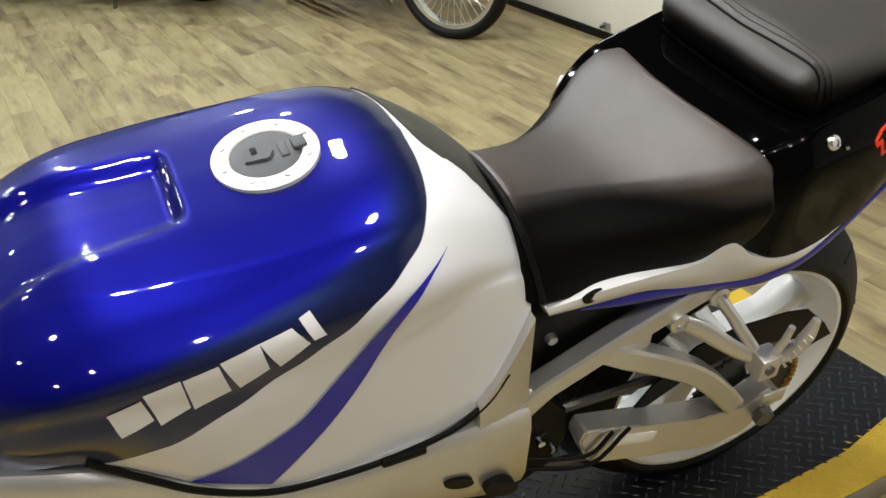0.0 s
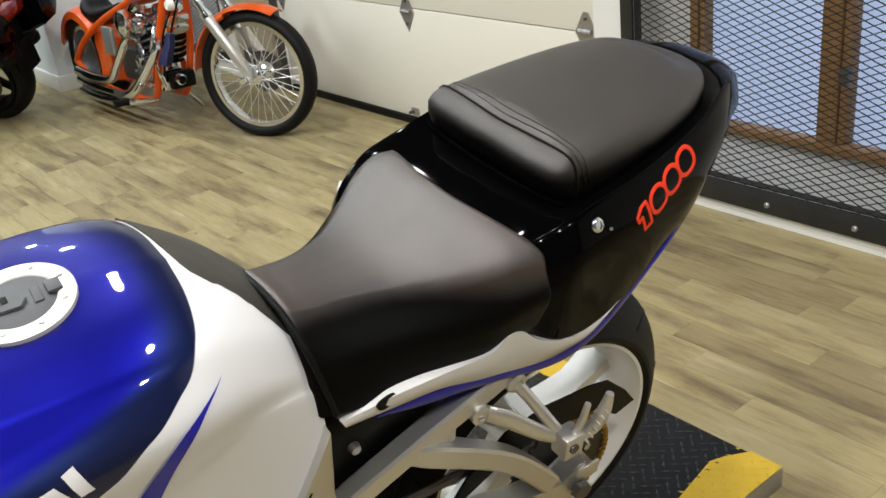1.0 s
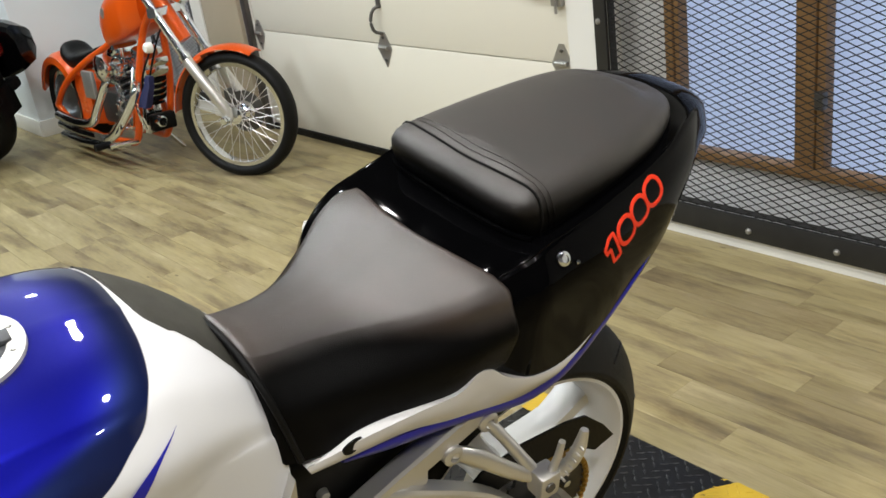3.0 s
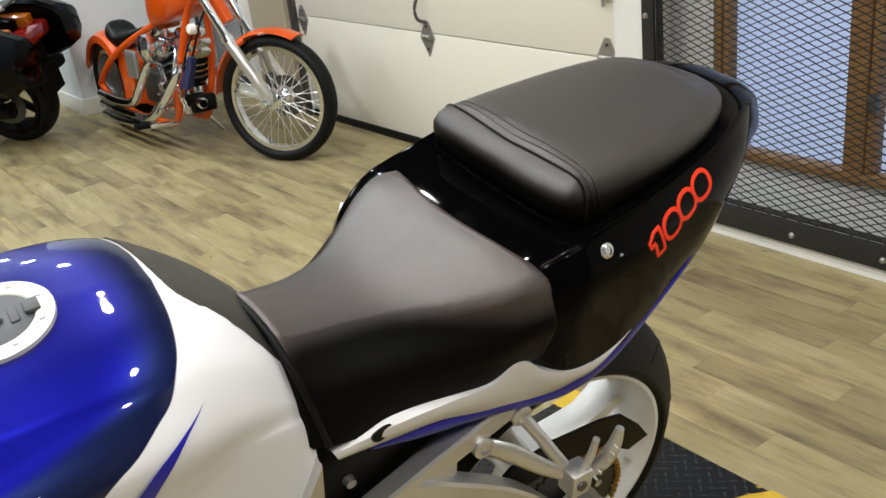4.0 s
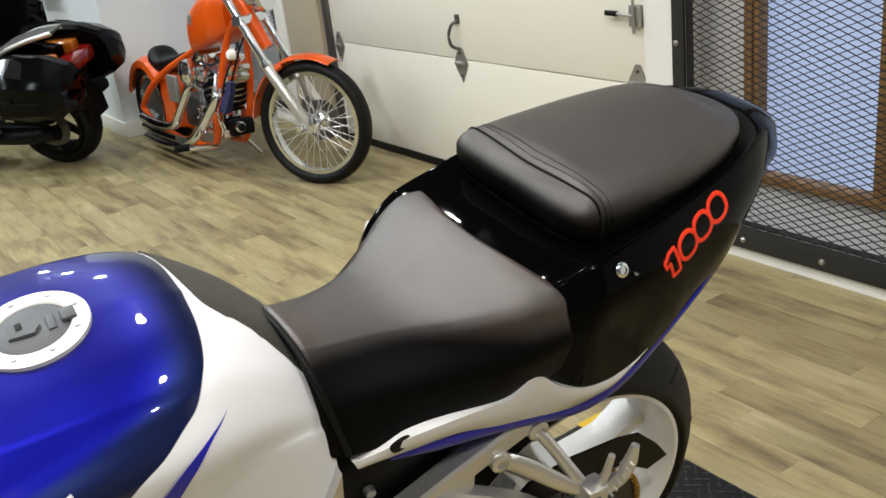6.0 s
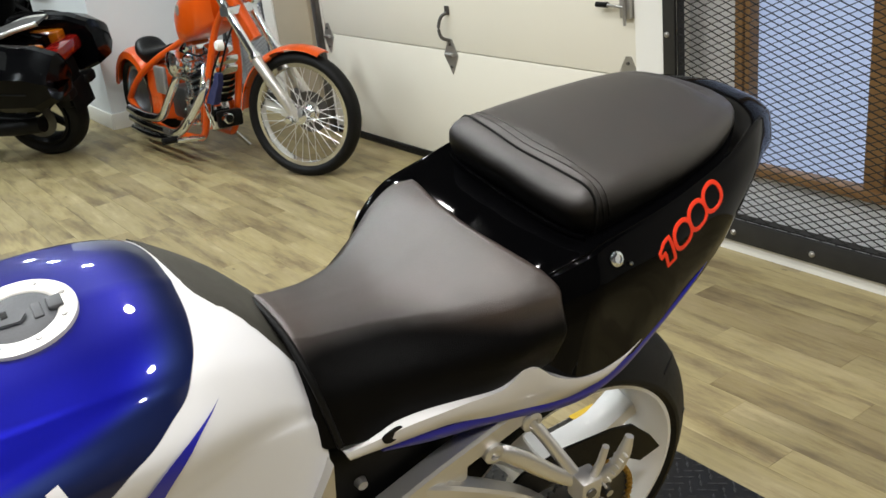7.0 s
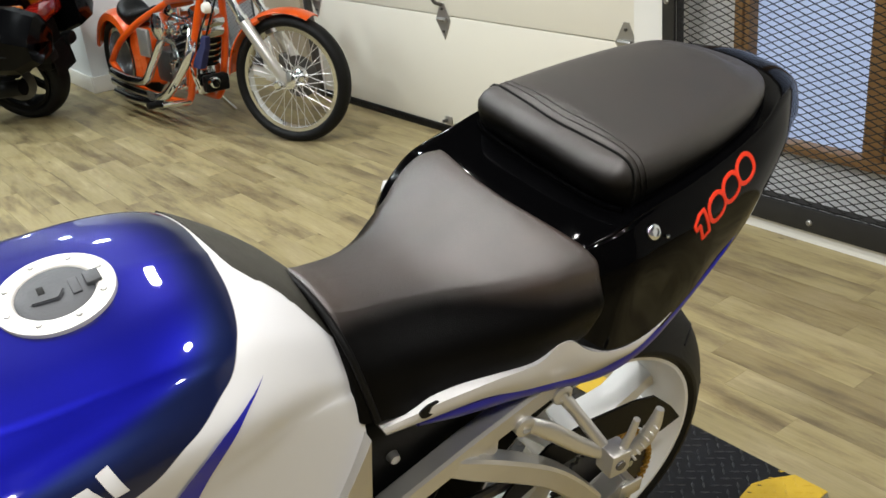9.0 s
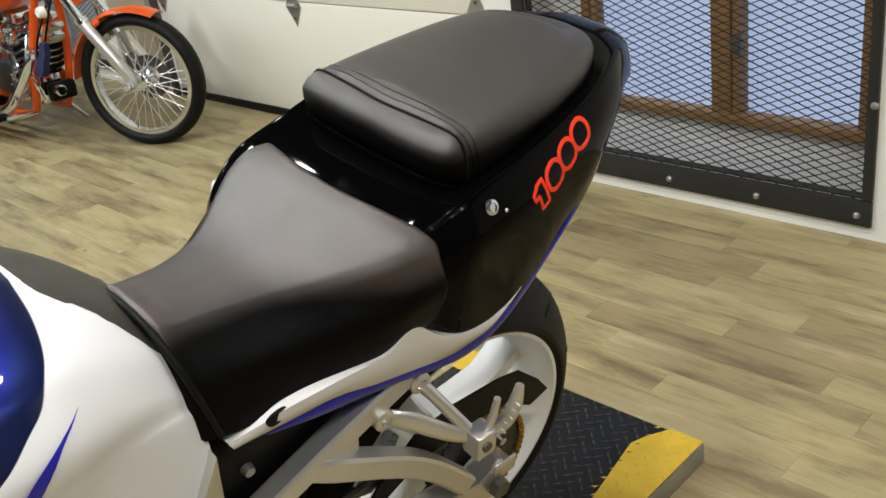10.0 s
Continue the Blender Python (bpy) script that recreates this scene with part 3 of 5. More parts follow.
tank = part("tank", tank_mesh(), M_TANK, BIKE, "blue tank with white shoulders")
FILLER = pose(.0015, -.724, .921, 6.0, 1.0, 0)
cap = part("filler_ring", lathe([(.001, .040), (.004, .041), (.006, .044), (.006, .057), (.004, .061), (-.02, .061), (-.02, .040)], 56, "Z"), M_CAPRING, tank, "pale brushed filler ring")
cap.matrix_basis = FILLER
for k in range(8):
    t = 2 * math.pi * (k + .3) / 8
    part("bolt", lathe([(.004, .0), (.0068, .0), (.0072, .0028), (.004, .0045)], 10, "Z", (.0505 * math.cos(t), .0505 * math.sin(t), 0), closed=False), M_GREYSTEEL, cap)
lid = part("filler_lid", lathe([(.004, 0.0), (.005, .012), (.0055, .033), (.003, .040), (-.01, .040)], 48, "Z", closed=False), M_CAPGREY, tank, "grey plastic filler lid")
lid.matrix_basis = FILLER
part("lid_tab", blk(.002, .0385, .0065, .020, .016, .007, .002), M_CAPGREY, lid)
kb = bmesh.new()
plate(kb, [(-.013, -.024, .005), (.012, -.026, .005), (.016, .002, .005), (.004, .010, .005), (-.012, .004, .005)], (0, 0, 1), .0035)
bmesh.ops.bevel(kb, geom=list(kb.edges), offset=.0015, segments=2, affect="EDGES")
part("key_flap", kb, M_CAPGREY, lid, "raised grey key flap")
part("key_slot", blk(-.004, -.012, .0087, .012, .007, .001, .0003), M_PLASTIC, lid, "dark key slot")
part("hinge", blk(.004, .020, .0055, .026, .010, .004, .0015), M_CAPGREY, lid)

bpy.context.view_layer.update()
# side decals
LET = [
    [(-0.952, 0.815), (-0.918, 0.829), (-0.911, 0.794), (-0.945, 0.779)],
    [(-0.915, 0.835), (-0.878, 0.842), (-0.874, 0.797), (-0.906, 0.784)],
    [(-0.876, 0.841), (-0.84, 0.847), (-0.832, 0.806), (-0.871, 0.793)],
    [(-0.838, 0.849), (-0.797, 0.856), (-0.791, 0.822), (-0.823, 0.806)],
    [(-0.797, 0.856), (-0.762, 0.86), (-0.746, 0.839), (-0.78, 0.82)],
    [(-0.753, 0.865), (-0.74, 0.868), (-0.728, 0.842), (-0.742, 0.841)],
]
DART_LOW = [(-.572, .866), (-.604, .850), (-.632, .824), (-.658, .785), (-.684, .739), (-.722, .690), (-.768, .641), (-.806, .60)]
DART_TOP = [(-.895, .655), (-.849, .667), (-.799, .692), (-.764, .712), (-.733, .743), (-.695, .782), (-.668, .813), (-.640, .839), (-.608, .854), (-.572, .866)]
DART = [(p.x, p.y) for p in smooth_path([(*q, 0) for q in DART_LOW], 4)] + [(p.x, p.y) for p in smooth_path([(*q, 0) for q in DART_TOP], 4)][:-1]
decal("dart_stripe", DART, tank, M_BLUE, tank, "dark blue dart-shaped stripe", .0022, .007)

for quad in LET:
    decal("logo_block", quad, tank, M_WHITE, tank, "white block of the tank logo")

# rubber pad over the rear edge and the right shoulder, a shell on the tank's own section
pad = bmesh.new()
rows_ = []
for y in np.linspace(-.575, -.449, 22):
    half = tank_half(y)[3]
    full = [Vector(p) for p in reversed(half[1:25])] + [Vector((-p.x, p.y, p.z)) for p in half[:34]]
    xin = float(np.interp(y, [-.575, -.562, -.548, -.532, -.514, -.492, -.467, -.449], [-.13, -.05, .025, .040, .050, .065, .082, .095]))
    lim = float(np.interp(y, [-.575, -.55, -.50, -.449], [.83, .79, .77, .76]))
    run = [p for p in full if p.x <= xin and p.z >= lim or abs(p.x - xin) < 1e-3]
    d = [0.0]
    for u, v in zip(run, run[1:]):
        d.append(d[-1] + (v - u).length)
    pts = [Vector([float(np.interp(q, d, [p[c] for p in run])) for c in range(3)]) for q in np.linspace(0, d[-1], 16)]
    out = [p + (p - Vector((0, p.y + .05, .74))).normalized() * (.0005 if k in (0, 15) else .0035) for k, p in enumerate(pts)]
    rows_.append(out)
rings(pad, rows_, close=False)
part("rubber_pad", pad, M_PAD, tank, "dark rubber pad over the tank's rear shoulder")

# the seat unit's own axes: seats and tail stand a little straighter than the frame below them
TOP = pose(0, 0, PLAT, 0, 13.3, -.5)
ON_BIKE = BIKE.matrix_basis.inverted() @ TOP
ON_TOP = ON_BIKE.inverted()


def keyed(keys, y):
    a = np.array(keys, float)
    return [float(spline(a[:, 0], a[:, c], y)) for c in range(1, a.shape[1])]


def mirrored(half, low):
    """A closed loop from a left half that runs from the crown down."""
    return half + [Vector((0, half[-1].y, low))] + [Vector((-p.x, p.y, p.z)) for p in reversed(half[1:])]


# rider's seat: y, crown, top edge (x, z), flank (x, z), foot (x, z)
SEAT_KEYS = [
    (-.474, .836, .056, .822, .096, .782, .117, .702), (-.450, .830, .059, .816, .103, .768, .121, .697), (-.400, .825, .063, .812, .110, .765, .127, .693),
    (-.340, .828, .082, .813, .126, .765, .137, .696), (-.280, .846, .122, .824, .156, .776, .152, .705), (-.240, .863, .150, .836, .178, .785, .162, .715),
    (-.210, .875, .164, .843, .186, .792, .168, .724), (-.185, .881, .168, .843, .189, .792, .171, .733)]


def seat_loop(y):
    zt, xc, zc, xm, zm, xb, zb = keyed(SEAT_KEYS, y)
    top = smooth_path([(0, y, zt), (xc * .5, y, zt - (zt - zc) * .14), (xc * .86, y, zt - (zt - zc) * .52), (xc, y, zc), (xc * .62 + xm * .38, y, zc * .62 + zm * .38), (xm, y, zm), (xb * .5 + xm * .5 + .002, y, (zb + zm) / 2), (xb, y, zb)], 7)
    return mirrored(top, zb)


def seat_mesh():
    bm = bmesh.new()
    loops = [seat_loop(y) for y in np.linspace(SEAT_KEYS[0][0], SEAT_KEYS[-1][0], 60)]
    for lp in loops:
        for p in lp:
            k = min(max((p.y + .32) / .135, 0), 1)
            q = min(1, abs(p.x) / .166) ** 2
            p.y += k * k * (-.024 + .042 * q)
    for inset, back in ((.985, .004), (.95, .007), (.80, .007)):
        loops.append([Vector((p.x * inset, p.y + back, .78 + (p.z - .78) * inset)) for p in loops[59]])
    first = loops[0]
    loops.insert(0, [Vector((p.x * .93, p.y - .006, .76 + (p.z - .76) * .93)) for p in first])
    rings(bm, loops)
    return bm


seat = part("rider_seat", seat_mesh(), M_RIDER, BIKE, "black vinyl rider seat, overhead light painted on its grey-brown top")
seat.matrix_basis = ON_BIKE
seat.data.set_sharp_from_angle(angle=radians(88))
part("seat_front_trim", bar([(-.121, -.456, .700), (-.106, -.470, .765), (-.088, -.477, .800), (-.05, -.482, .827), (0, -.484, .836), (.05, -.482, .827), (.088, -.477, .800), (.106, -.470, .765), (.121, -.456, .700)], .0045, curve=6), M_PLASTIC, seat, "black front piping")

# tail fairing: y, crown, rim (x, z), widest place (x, z), lower edge (x, z)
TAIL_KEYS = [
    (-.245, .828, .090, .815, .135, .780, .130, .705), (-.215, .856, .125, .840, .160, .792, .147, .700), (-.19, .867, .148, .852, .176, .800, .158, .692), (-.165, .875, .150, .860, .178, .802, .162, .688), (-.13, .881, .162, .877, .192, .824, .174, .682),
    (-.09, .885, .162, .887, .192, .832, .176, .677), (0, .895, .159, .898, .187, .842, .174, .683), (.09, .908, .149, .911, .171, .862, .164, .728), (.17, .922, .134, .925, .157, .882, .153, .785),
    (.23, .935, .112, .936, .136, .900, .135, .842), (.28, .944, .094, .936, .111, .906, .107, .864), (.33, .938, .069, .926, .087, .897, .081, .854), (.375, .915, .046, .906, .059, .876, .051, .836), (.408, .889, .022, .885, .031, .864, .022, .842), (.420, .873, .008, .870, .010, .862, .008, .852)]


# the same numbers for its right shoulder, which reaches further round the seat
RIGHT_KEYS = [(-.285, .790, .120, .785, .150, .750, .140, .705), (-.262, .812, .155, .806, .176, .770, .152, .702), (-.235, .838, .168, .828, .186, .790, .158, .697), (-.205, .862, .172, .848, .190, .800, .160, .692), (-.175, .873, .170, .860, .191, .808, .161, .688)] + TAIL_KEYS[4:]


def tail_half(keys, y):
    zt, xs, zs, xw, zw, xb, zb = keyed(keys, y)
    deck = smooth_path([(0, y, zt), (xs * .5, y, zt * .93 + zs * .07), (xs * .84, y, zt * .45 + zs * .55), (xs, y, zs)], 7)
    flank = smooth_path([(xs, y, zs), (xs * .62 + xw * .38, y, zs * .8 + zw * .2), (xw, y, zw), (xw * .56 + xb * .44 + .006 * min(max((y + .04) / .08, 0), 1), y, (zw + zb) / 2), (xb, y, zb)], 7)
    return deck + [deck[-1].lerp(flank[1], .45) + Vector((.001, 0, .001))] + flank[1:]


def tail_loop(u):
    """A loop round the tail, from its front (0) to its tip (1); its two halves start at different places."""
    ends = [k[0][0] + (k[-1][0] - k[0][0]) * u for k in (TAIL_KEYS, RIGHT_KEYS)]
    left, right = tail_half(TAIL_KEYS, ends[0]), tail_half(RIGHT_KEYS, ends[1])
    right = [Vector((-p.x, p.y, p.z)) for p in right]
    crown = (left[0] + right[0]) / 2
    return [crown] + left[1:] + [Vector((0, (left[-1].y + right[-1].y) / 2, (left[-1].z + right[-1].z) / 2 + .004))] + right[:0:-1]


bm = bmesh.new()
rings(bm, [tail_loop(u) for u in np.linspace(0, 1, 96)])
tail = part("tail_fairing", bm, M_BLACK, BIKE, "gloss black tail fairing")
tail.matrix_basis = ON_BIKE
tail.data.set_sharp_from_angle(angle=radians(75))
TRIM_TOP = [(.14, -.42, .691), (.15, -.373, .704), (.156, -.344, .713), (.163, -.267, .719), (.168, -.21, .722), (.172, -.184, .745), (.173, -.161, .74), (.172, -.131, .711), (.17, -.09, .688), (.166, -.044, .678), (.160, -.004, .684), (.155, .030, .700)]
TRIM_BOT = [(.137, -.413, .674), (.145, -.348, .678), (.152, -.278, .681), (.157, -.219, .67), (.160, -.176, .664), (.160, -.118, .651), (.159, -.077, .647), (.157, -.026, .653), (.157, .005, .677), (.154, .031, .698)]
TRIM_BLUE = [(.137, -.37, .668), (.142, -.307, .655), (.146, -.231, .647), (.15, -.168, .638), (.15, -.109, .623), (.15, -.058, .618), (.150, -.006, .633), (.148, .044, .668), (.137, .12, .728), (.126, .17, .770)]
TRIM_MID = [(.142, -.37, .679), (.150, -.307, .682), (.155, -.231, .674), (.158, -.168, .665), (.158, -.109, .652), (.157, -.058, .649), (.157, -.006, .668), (.154, .044, .704), (.142, .12, .746), (.127, .17, .775)]
for sgn in (1, -1):
    def flip(e):
        on = [ON_TOP @ Vector(p) + Vector((.005, -.006, .0045)) for p in e]
        rise = [0 if sgn > 0 else math.exp(-((p.y + .20) / .045) ** 2) for p in on]
        return [(sgn * (p.x + .016 * r), p.y - .030 * r, p.z + .062 * r) for p, r in zip(on, rise)]
    part("side_trim", ribbon(flip(TRIM_TOP), [(sgn * abs(x), y, z - (.05 * math.exp(-((y + .23) / .045) ** 2) if sgn < 0 else 0)) for x, y, z in flip(TRIM_BOT)], depth=.05 * sgn), M_WHITE, tail, "white side trim")
    part("side_stripe", ribbon(flip(TRIM_MID), flip(TRIM_BLUE), depth=.05 * sgn), M_BLUE, tail, "blue side stripe")
notch = bmesh.new()
plate(notch, [Vector((.0065, -.006, .0045)) + ON_TOP @ Vector((.1490, -.362 + .014 * math.cos(t), .707 + .013 * math.sin(t) * (1 if math.sin(t) < 0 else .5) + .25 * .014 * math.cos(t))) for t in np.linspace(0, 2 * math.pi, 19)[:-1]], (1, 0, 0), .003)
part("trim_notch", notch, M_PLASTIC, tail, "dark recess for the seat catch")
bpy.context.view_layer.update()


def on_flank(y, z):
    """The place and normal of the tail's left flank at y and z."""
    ok, place, normal, _ = tail.ray_cast(Vector((.6, y, z)), Vector((-1, 0, 0)))
    return place, normal


for y, z, r in ((-.084, .866, .0105), (-.064, .856, .003)):
    place, normal = on_flank(y, z)
    s_ = part("screw", lathe([(-.004, r), (.002, r), (.004, r * .85), (.005, r * .55), (.003, r * .5), (.003, 0.0)], 20, "Z", closed=False), M_CHROME, tail, "chromed screw with washer")
    s_.matrix_basis = Matrix.Translation(place) @ normal.to_track_quat("Z", "Y").to_matrix().to_4x4()

# the number on the flank: the first nought's centre (y, z), the step to the next digit, the digits' height
NUM_AT, NUM_STEP, NUM_UP = Vector((.0425, .8585)), Vector((.0345, .0140)), Vector((-.0175, .0340))


def nought(n):
    """The outline of the nought n steps along, in steps and heights."""
    row = []
    for t in np.linspace(0, 2 * math.pi, 41)[:-1]:
        c, q = math.cos(t), math.sin(t)
        row.append((n + .50 * abs(c) ** .86 * (1 if c > 0 else -1), .50 * abs(q) ** .86 * (1 if q > 0 else -1)))
    return row


ONE = [(-1.13, -.56), (-.70, -.56), (-.66, .50), (-.98, .50), (-1.33, .30), (-1.33, .06), (-1.10, .12)]
for row, half in [(ONE, .0031)] + [(nought(n), .0037) for n in range(3)]:
    flat = []
    for p, q in zip(row, row[1:] + row[:1]):
        k_ = max(1, int(math.hypot(q[0] - p[0], q[1] - p[1]) / .06))
        for k in range(k_):
            a, b = p[0] + (q[0] - p[0]) * k / k_, p[1] + (q[1] - p[1]) * k / k_
            flat.append(NUM_AT + NUM_STEP * a + NUM_UP * b)
    spots = [on_flank(*c) for c in flat]
    n_ = len(spots)
    strip = []
    for k, (p, no) in enumerate(spots):
        side = (spots[(k + 1) % n_][0] - spots[k - 1][0]).cross(no).normalized() * half
        strip.append([p + side - no * .001, p + side * .8 + no * .0010, p - side * .8 + no * .0010, p - side - no * .001])
    bm = bmesh.new()
    rings(bm, strip + strip[:1], cap=False)
    bmesh.ops.remove_doubles(bm, verts=bm.verts, dist=1e-6)
    part("digit_outline", bm, M_RED, tail, "red-orange outline of a digit")

# pillion seat: half of its plan, then its bottom and its crown along y
PIL_PLAN = [(0, -.110), (.06, -.111), (.112, -.109), (.136, -.098), (.143, -.072), (.141, 0), (.134, .08), (.121, .15), (.103, .200), (.078, .240), (.042, .270), (0, .281)]
PIL_Z = [(-.15, .878, .950), (-.08, .885, .957), (0, .894, .962), (.08, .904, .967), (.15, .914, .972), (.20, .923, .974), (.24, .932, .968), (.285, .940, .955)]


def pillion_mesh():
    half = smooth_path([(x, y, 0) for x, y in PIL_PLAN], 6)
    plan = half + [Vector((-p.x, p.y, 0)) for p in reversed(half[1:-1])]
    n = len(plan)
    out = []
    for i, p in enumerate(plan):
        d = plan[(i + 1) % n] - plan[i - 1]
        out.append(Vector((d.y, -d.x, 0)).normalized())
    loops = []
    # share of the height, outward at the sides, outward at the front
    for h, side, front in ((-.25, -.01, -.01), (0, .000, .002), (.22, .002, .011), (.45, .001, .017), (.65, -.003, .018), (.80, -.009, .012), (.90, -.017, .003), (.955, -.027, -.007), (.985, -.037, -.016)):
        lp = []
        for p, o in zip(plan, out):
            zb, zt = keyed(PIL_Z, p.y)
            f = max(0, -o.y) ** 2
            q = p + o * (side * (1 - f) + front * f)
            lp.append(Vector((q.x, q.y, zb + (zt - .006 - zb) * h)))
        loops.append(lp)
    rim = loops[-1]
    for u in (.12, .28, .48, .70, .88, 1.0):
        lp = []
        for p in rim:
            spine = Vector((0, min(max(p.y, -.06), .19), 0))
            q = p.lerp(spine, u)
            zt = keyed(PIL_Z, q.y)[1]
            lp.append(Vector((q.x, q.y, p.z + (zt - p.z) * (1 - (1 - u) ** 2.2))))
        loops.append(lp)
    bm = bmesh.new()
    rings(bm, loops)
    bmesh.ops.remove_doubles(bm, verts=bm.verts, dist=2e-4)
    return bm


pil = part("pillion_seat", pillion_mesh(), M_PILLION, BIKE, "black vinyl pillion seat, overhead light painted on its grey top")
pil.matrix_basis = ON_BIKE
pil.data.set_sharp_from_angle(angle=radians(80))
bpy.context.view_layer.update()


def across(y, lift):
    """A line over the pillion seat from flank to flank."""
    line = []
    for t in np.linspace(-8, 188, 60):
        way = Vector((math.cos(radians(t)), 0, math.sin(radians(t))))
        bow = .009 * max(0, math.sin(radians(t))) ** 0.8
        ok, place, normal, _ = pil.ray_cast(Vector((0, y - bow + .006, .90)) + way * .4, -way)
        if ok:
            line.append(place + normal * lift)
    return line


lip_ = [(x, -.121 + .014 * (abs(x) / .14) ** 6, .8815 + .004 * abs(x) / .14) for x in np.linspace(-.142, .142, 40)]
part("deck_lip", bar(lip_, .0042, seg=8), M_BLACK, tail, "raised gloss black lip under the pillion seat")
part("seam", bar(across(-.096, -.0008), .0020, seg=6), M_PLASTIC, pil, "piped front seam")
for y in (-.084, -.075):
    part("strap_edge", bar(across(y, -.0006), .0010, seg=6), M_PILLION, pil, "stitched edge of the grab strap")

# rear wheel: rim, spokes, tyre, sprocket and chain
RIM = [(-.083, .224), (-.083, .233), (-.075, .234), (-.066, .222), (-.03, .208), (.03, .208), (.066, .222), (.075, .234), (.083, .233), (.083, .224), (.070, .214), (.03, .199), (-.03, .199), (-.070, .214)]
wheel = part("rear_wheel", lathe(RIM, 72, "X", (0, 0, .311)), M_WHEEL, BIKE, "white cast rear wheel")
TY = [(.083, .230), (.0895, .238)] + [(.0895 * math.cos(t), .311 - .0665 * math.cos(t) ** 2) for t in np.linspace(0.05, math.pi - 0.05, 25)] + [(-.0895, .238), (-.083, .230)]
tyre = part("tyre", lathe(TY, 72, "X", (0, 0, .311)), M_RUBBER, wheel, "black tyre")
for k in range(12):
    for sg in (1, -1):
        pts = []
        for q in range(5):
            u = sg * (.012 + .062 * q / 4)
            t = 2 * math.pi * (k + .12 * q + (0.5 if sg < 0 else 0)) / 12
            r = .3108 - .0665 * (u / .0895) ** 2
            pts.append((u, r * math.cos(t), .311 + r * math.sin(t)))
        part("tread_groove", bar(pts, .0022, seg=5, up=(1, 0, 0)), M_PLASTIC, tyre)
part("hub", lathe([(-.07, .03), (-.07, .055), (-.03, .048), (.03, .048), (.075, .06), (.075, .03)], 36, "X", (0, 0, .311)), M_WHEEL, wheel)
for a0 in (128, 248, 8):
    bm = bmesh.new()
    for da in (-14, 14):
        a, b = radians(a0), radians(a0 + da)
        tube(bm, [(0, .045 * math.cos(a), .311 + .045 * math.sin(a)), (.0, .13 * math.cos((a + b) / 2), .311 + .13 * math.sin((a + b) / 2)), (0, .205 * math.cos(b), .311 + .205 * math.sin(b))], [.034, .026, .030], shape=SQUARE, flat=.62, curve=4, up=(1, 0, 0))
    part("spoke", bm, M_WHEEL, wheel)
spb = bmesh.new()
nt_ = 42
outer = []
for k in range(nt_ * 4):
    r = .104 if k % 4 in (0, 1) else .098
    t = 2 * math.pi * k / (nt_ * 4)
    outer.append((.112, r * math.cos(t), .311 + r * math.sin(t)))
plate(spb, outer, (1, 0, 0), .006)
spr = part("sprocket", spb, M_CASTING, wheel, "dark steel sprocket", smooth=False)
for k in range(5):
    t = 2 * math.pi * k / 5 + .4
    part("nut", lathe([(.118, 0.0), (.128, 0.0), (.128, .008), (.118, .009)], 6, "X", (0, .06 * math.cos(t), .311 + .06 * math.sin(t)), closed=False), M_CHROME, spr)
ch = bmesh.new()
for k in range(34):
    t = radians(-100 + 200 * k / 33)
    y, z = .106 * math.cos(t), .311 + .106 * math.sin(t)
    for xo in (.106, .121):
        tube(ch, [(xo, y - .008 * math.sin(t), z + .008 * math.cos(t)), (xo, y + .008 * math.sin(t), z - .008 * math.cos(t))], .0055, seg=6, flat=.35, up=(0, math.cos(t), math.sin(t)))
    tube(ch, [(.103, y, z), (.125, y, z)], .0042, seg=6)
part("chain", ch, M_GOLD, BIKE, "gold drive chain")
for zs, ze in ((.417, .43), (.205, .33)):
    part("chain_run", bar([(.114, .0, zs), (.114, -.52, ze)], .009, flat=.9, seg=8), M_STEEL, BIKE, "dark greased chain run")
part("axle_nut", lathe([(.118, 0.0), (.186, 0.0), (.186, .018), (.175, .020), (.175, .014), (.12, .014)], 6, "X", (0, 0, .311), closed=False), M_STEEL, BIKE)

# swing arm, both sides joined by a bridge in front of the wheel
for sg in (1, -1):
    beam = bmesh.new()
    plate(beam, [(sg * .128, y, z) for y, z in ((-.352, .405), (-.342, .427), (-.24, .391), (-.131, .353), (-.036, .334), (-.012, .352), (.008, .364), (.040, .338), (.045, .326), (.012, .314), (-.012, .272), (-.024, .261), (-.083, .256), (-.20, .297), (-.318, .341), (-.33, .347))], (sg, 0, 0), .040)
    bmesh.ops.bevel(beam, geom=list(beam.edges), offset=.004, segments=2, affect="EDGES")
    part("swingarm_beam", beam, M_ALU, BIKE, "satin aluminium swing arm")
    part("swingarm_arch", bar([(sg * .140, -.315, .568), (sg * .150, -.285, .556), (sg * .156, -.186, .492), (sg * .158, -.125, .435), (sg * .158, -.060, .352)], [.019, .020, .019, .018, .018], shape=SQUARE, flat=.8, curve=3), M_ALU, BIKE, "satin aluminium swing arm arch")
    part("arch_bracket", blk(sg * .138, -.272, .575, .03, .048, .034, .006), M_ALU, BIKE)
part("swingarm_bridge", blk(0, -.40, .44, .24, .06, .09, .012), M_PLASTIC, BIKE)
part("axle_plate", blk(.169, .018, .340, .006, .045, .030, .002), M_ALU, BIKE)
part("arm_label", blk(.1686, 0, 0, .0012, .085, .024, .0004, pose(0, -.252, .367, -19)), M_TRIM, BIKE, "silver warning sticker")
sc_ = bmesh.new()
plate(sc_, [(.095, -.50, .50), (.095, -.44, .515), (.095, -.385, .48), (.095, -.35, .43), (.095, -.345, .36), (.095, -.37, .31), (.095, -.44, .27), (.095, -.50, .28)], (1, 0, 0), .03)
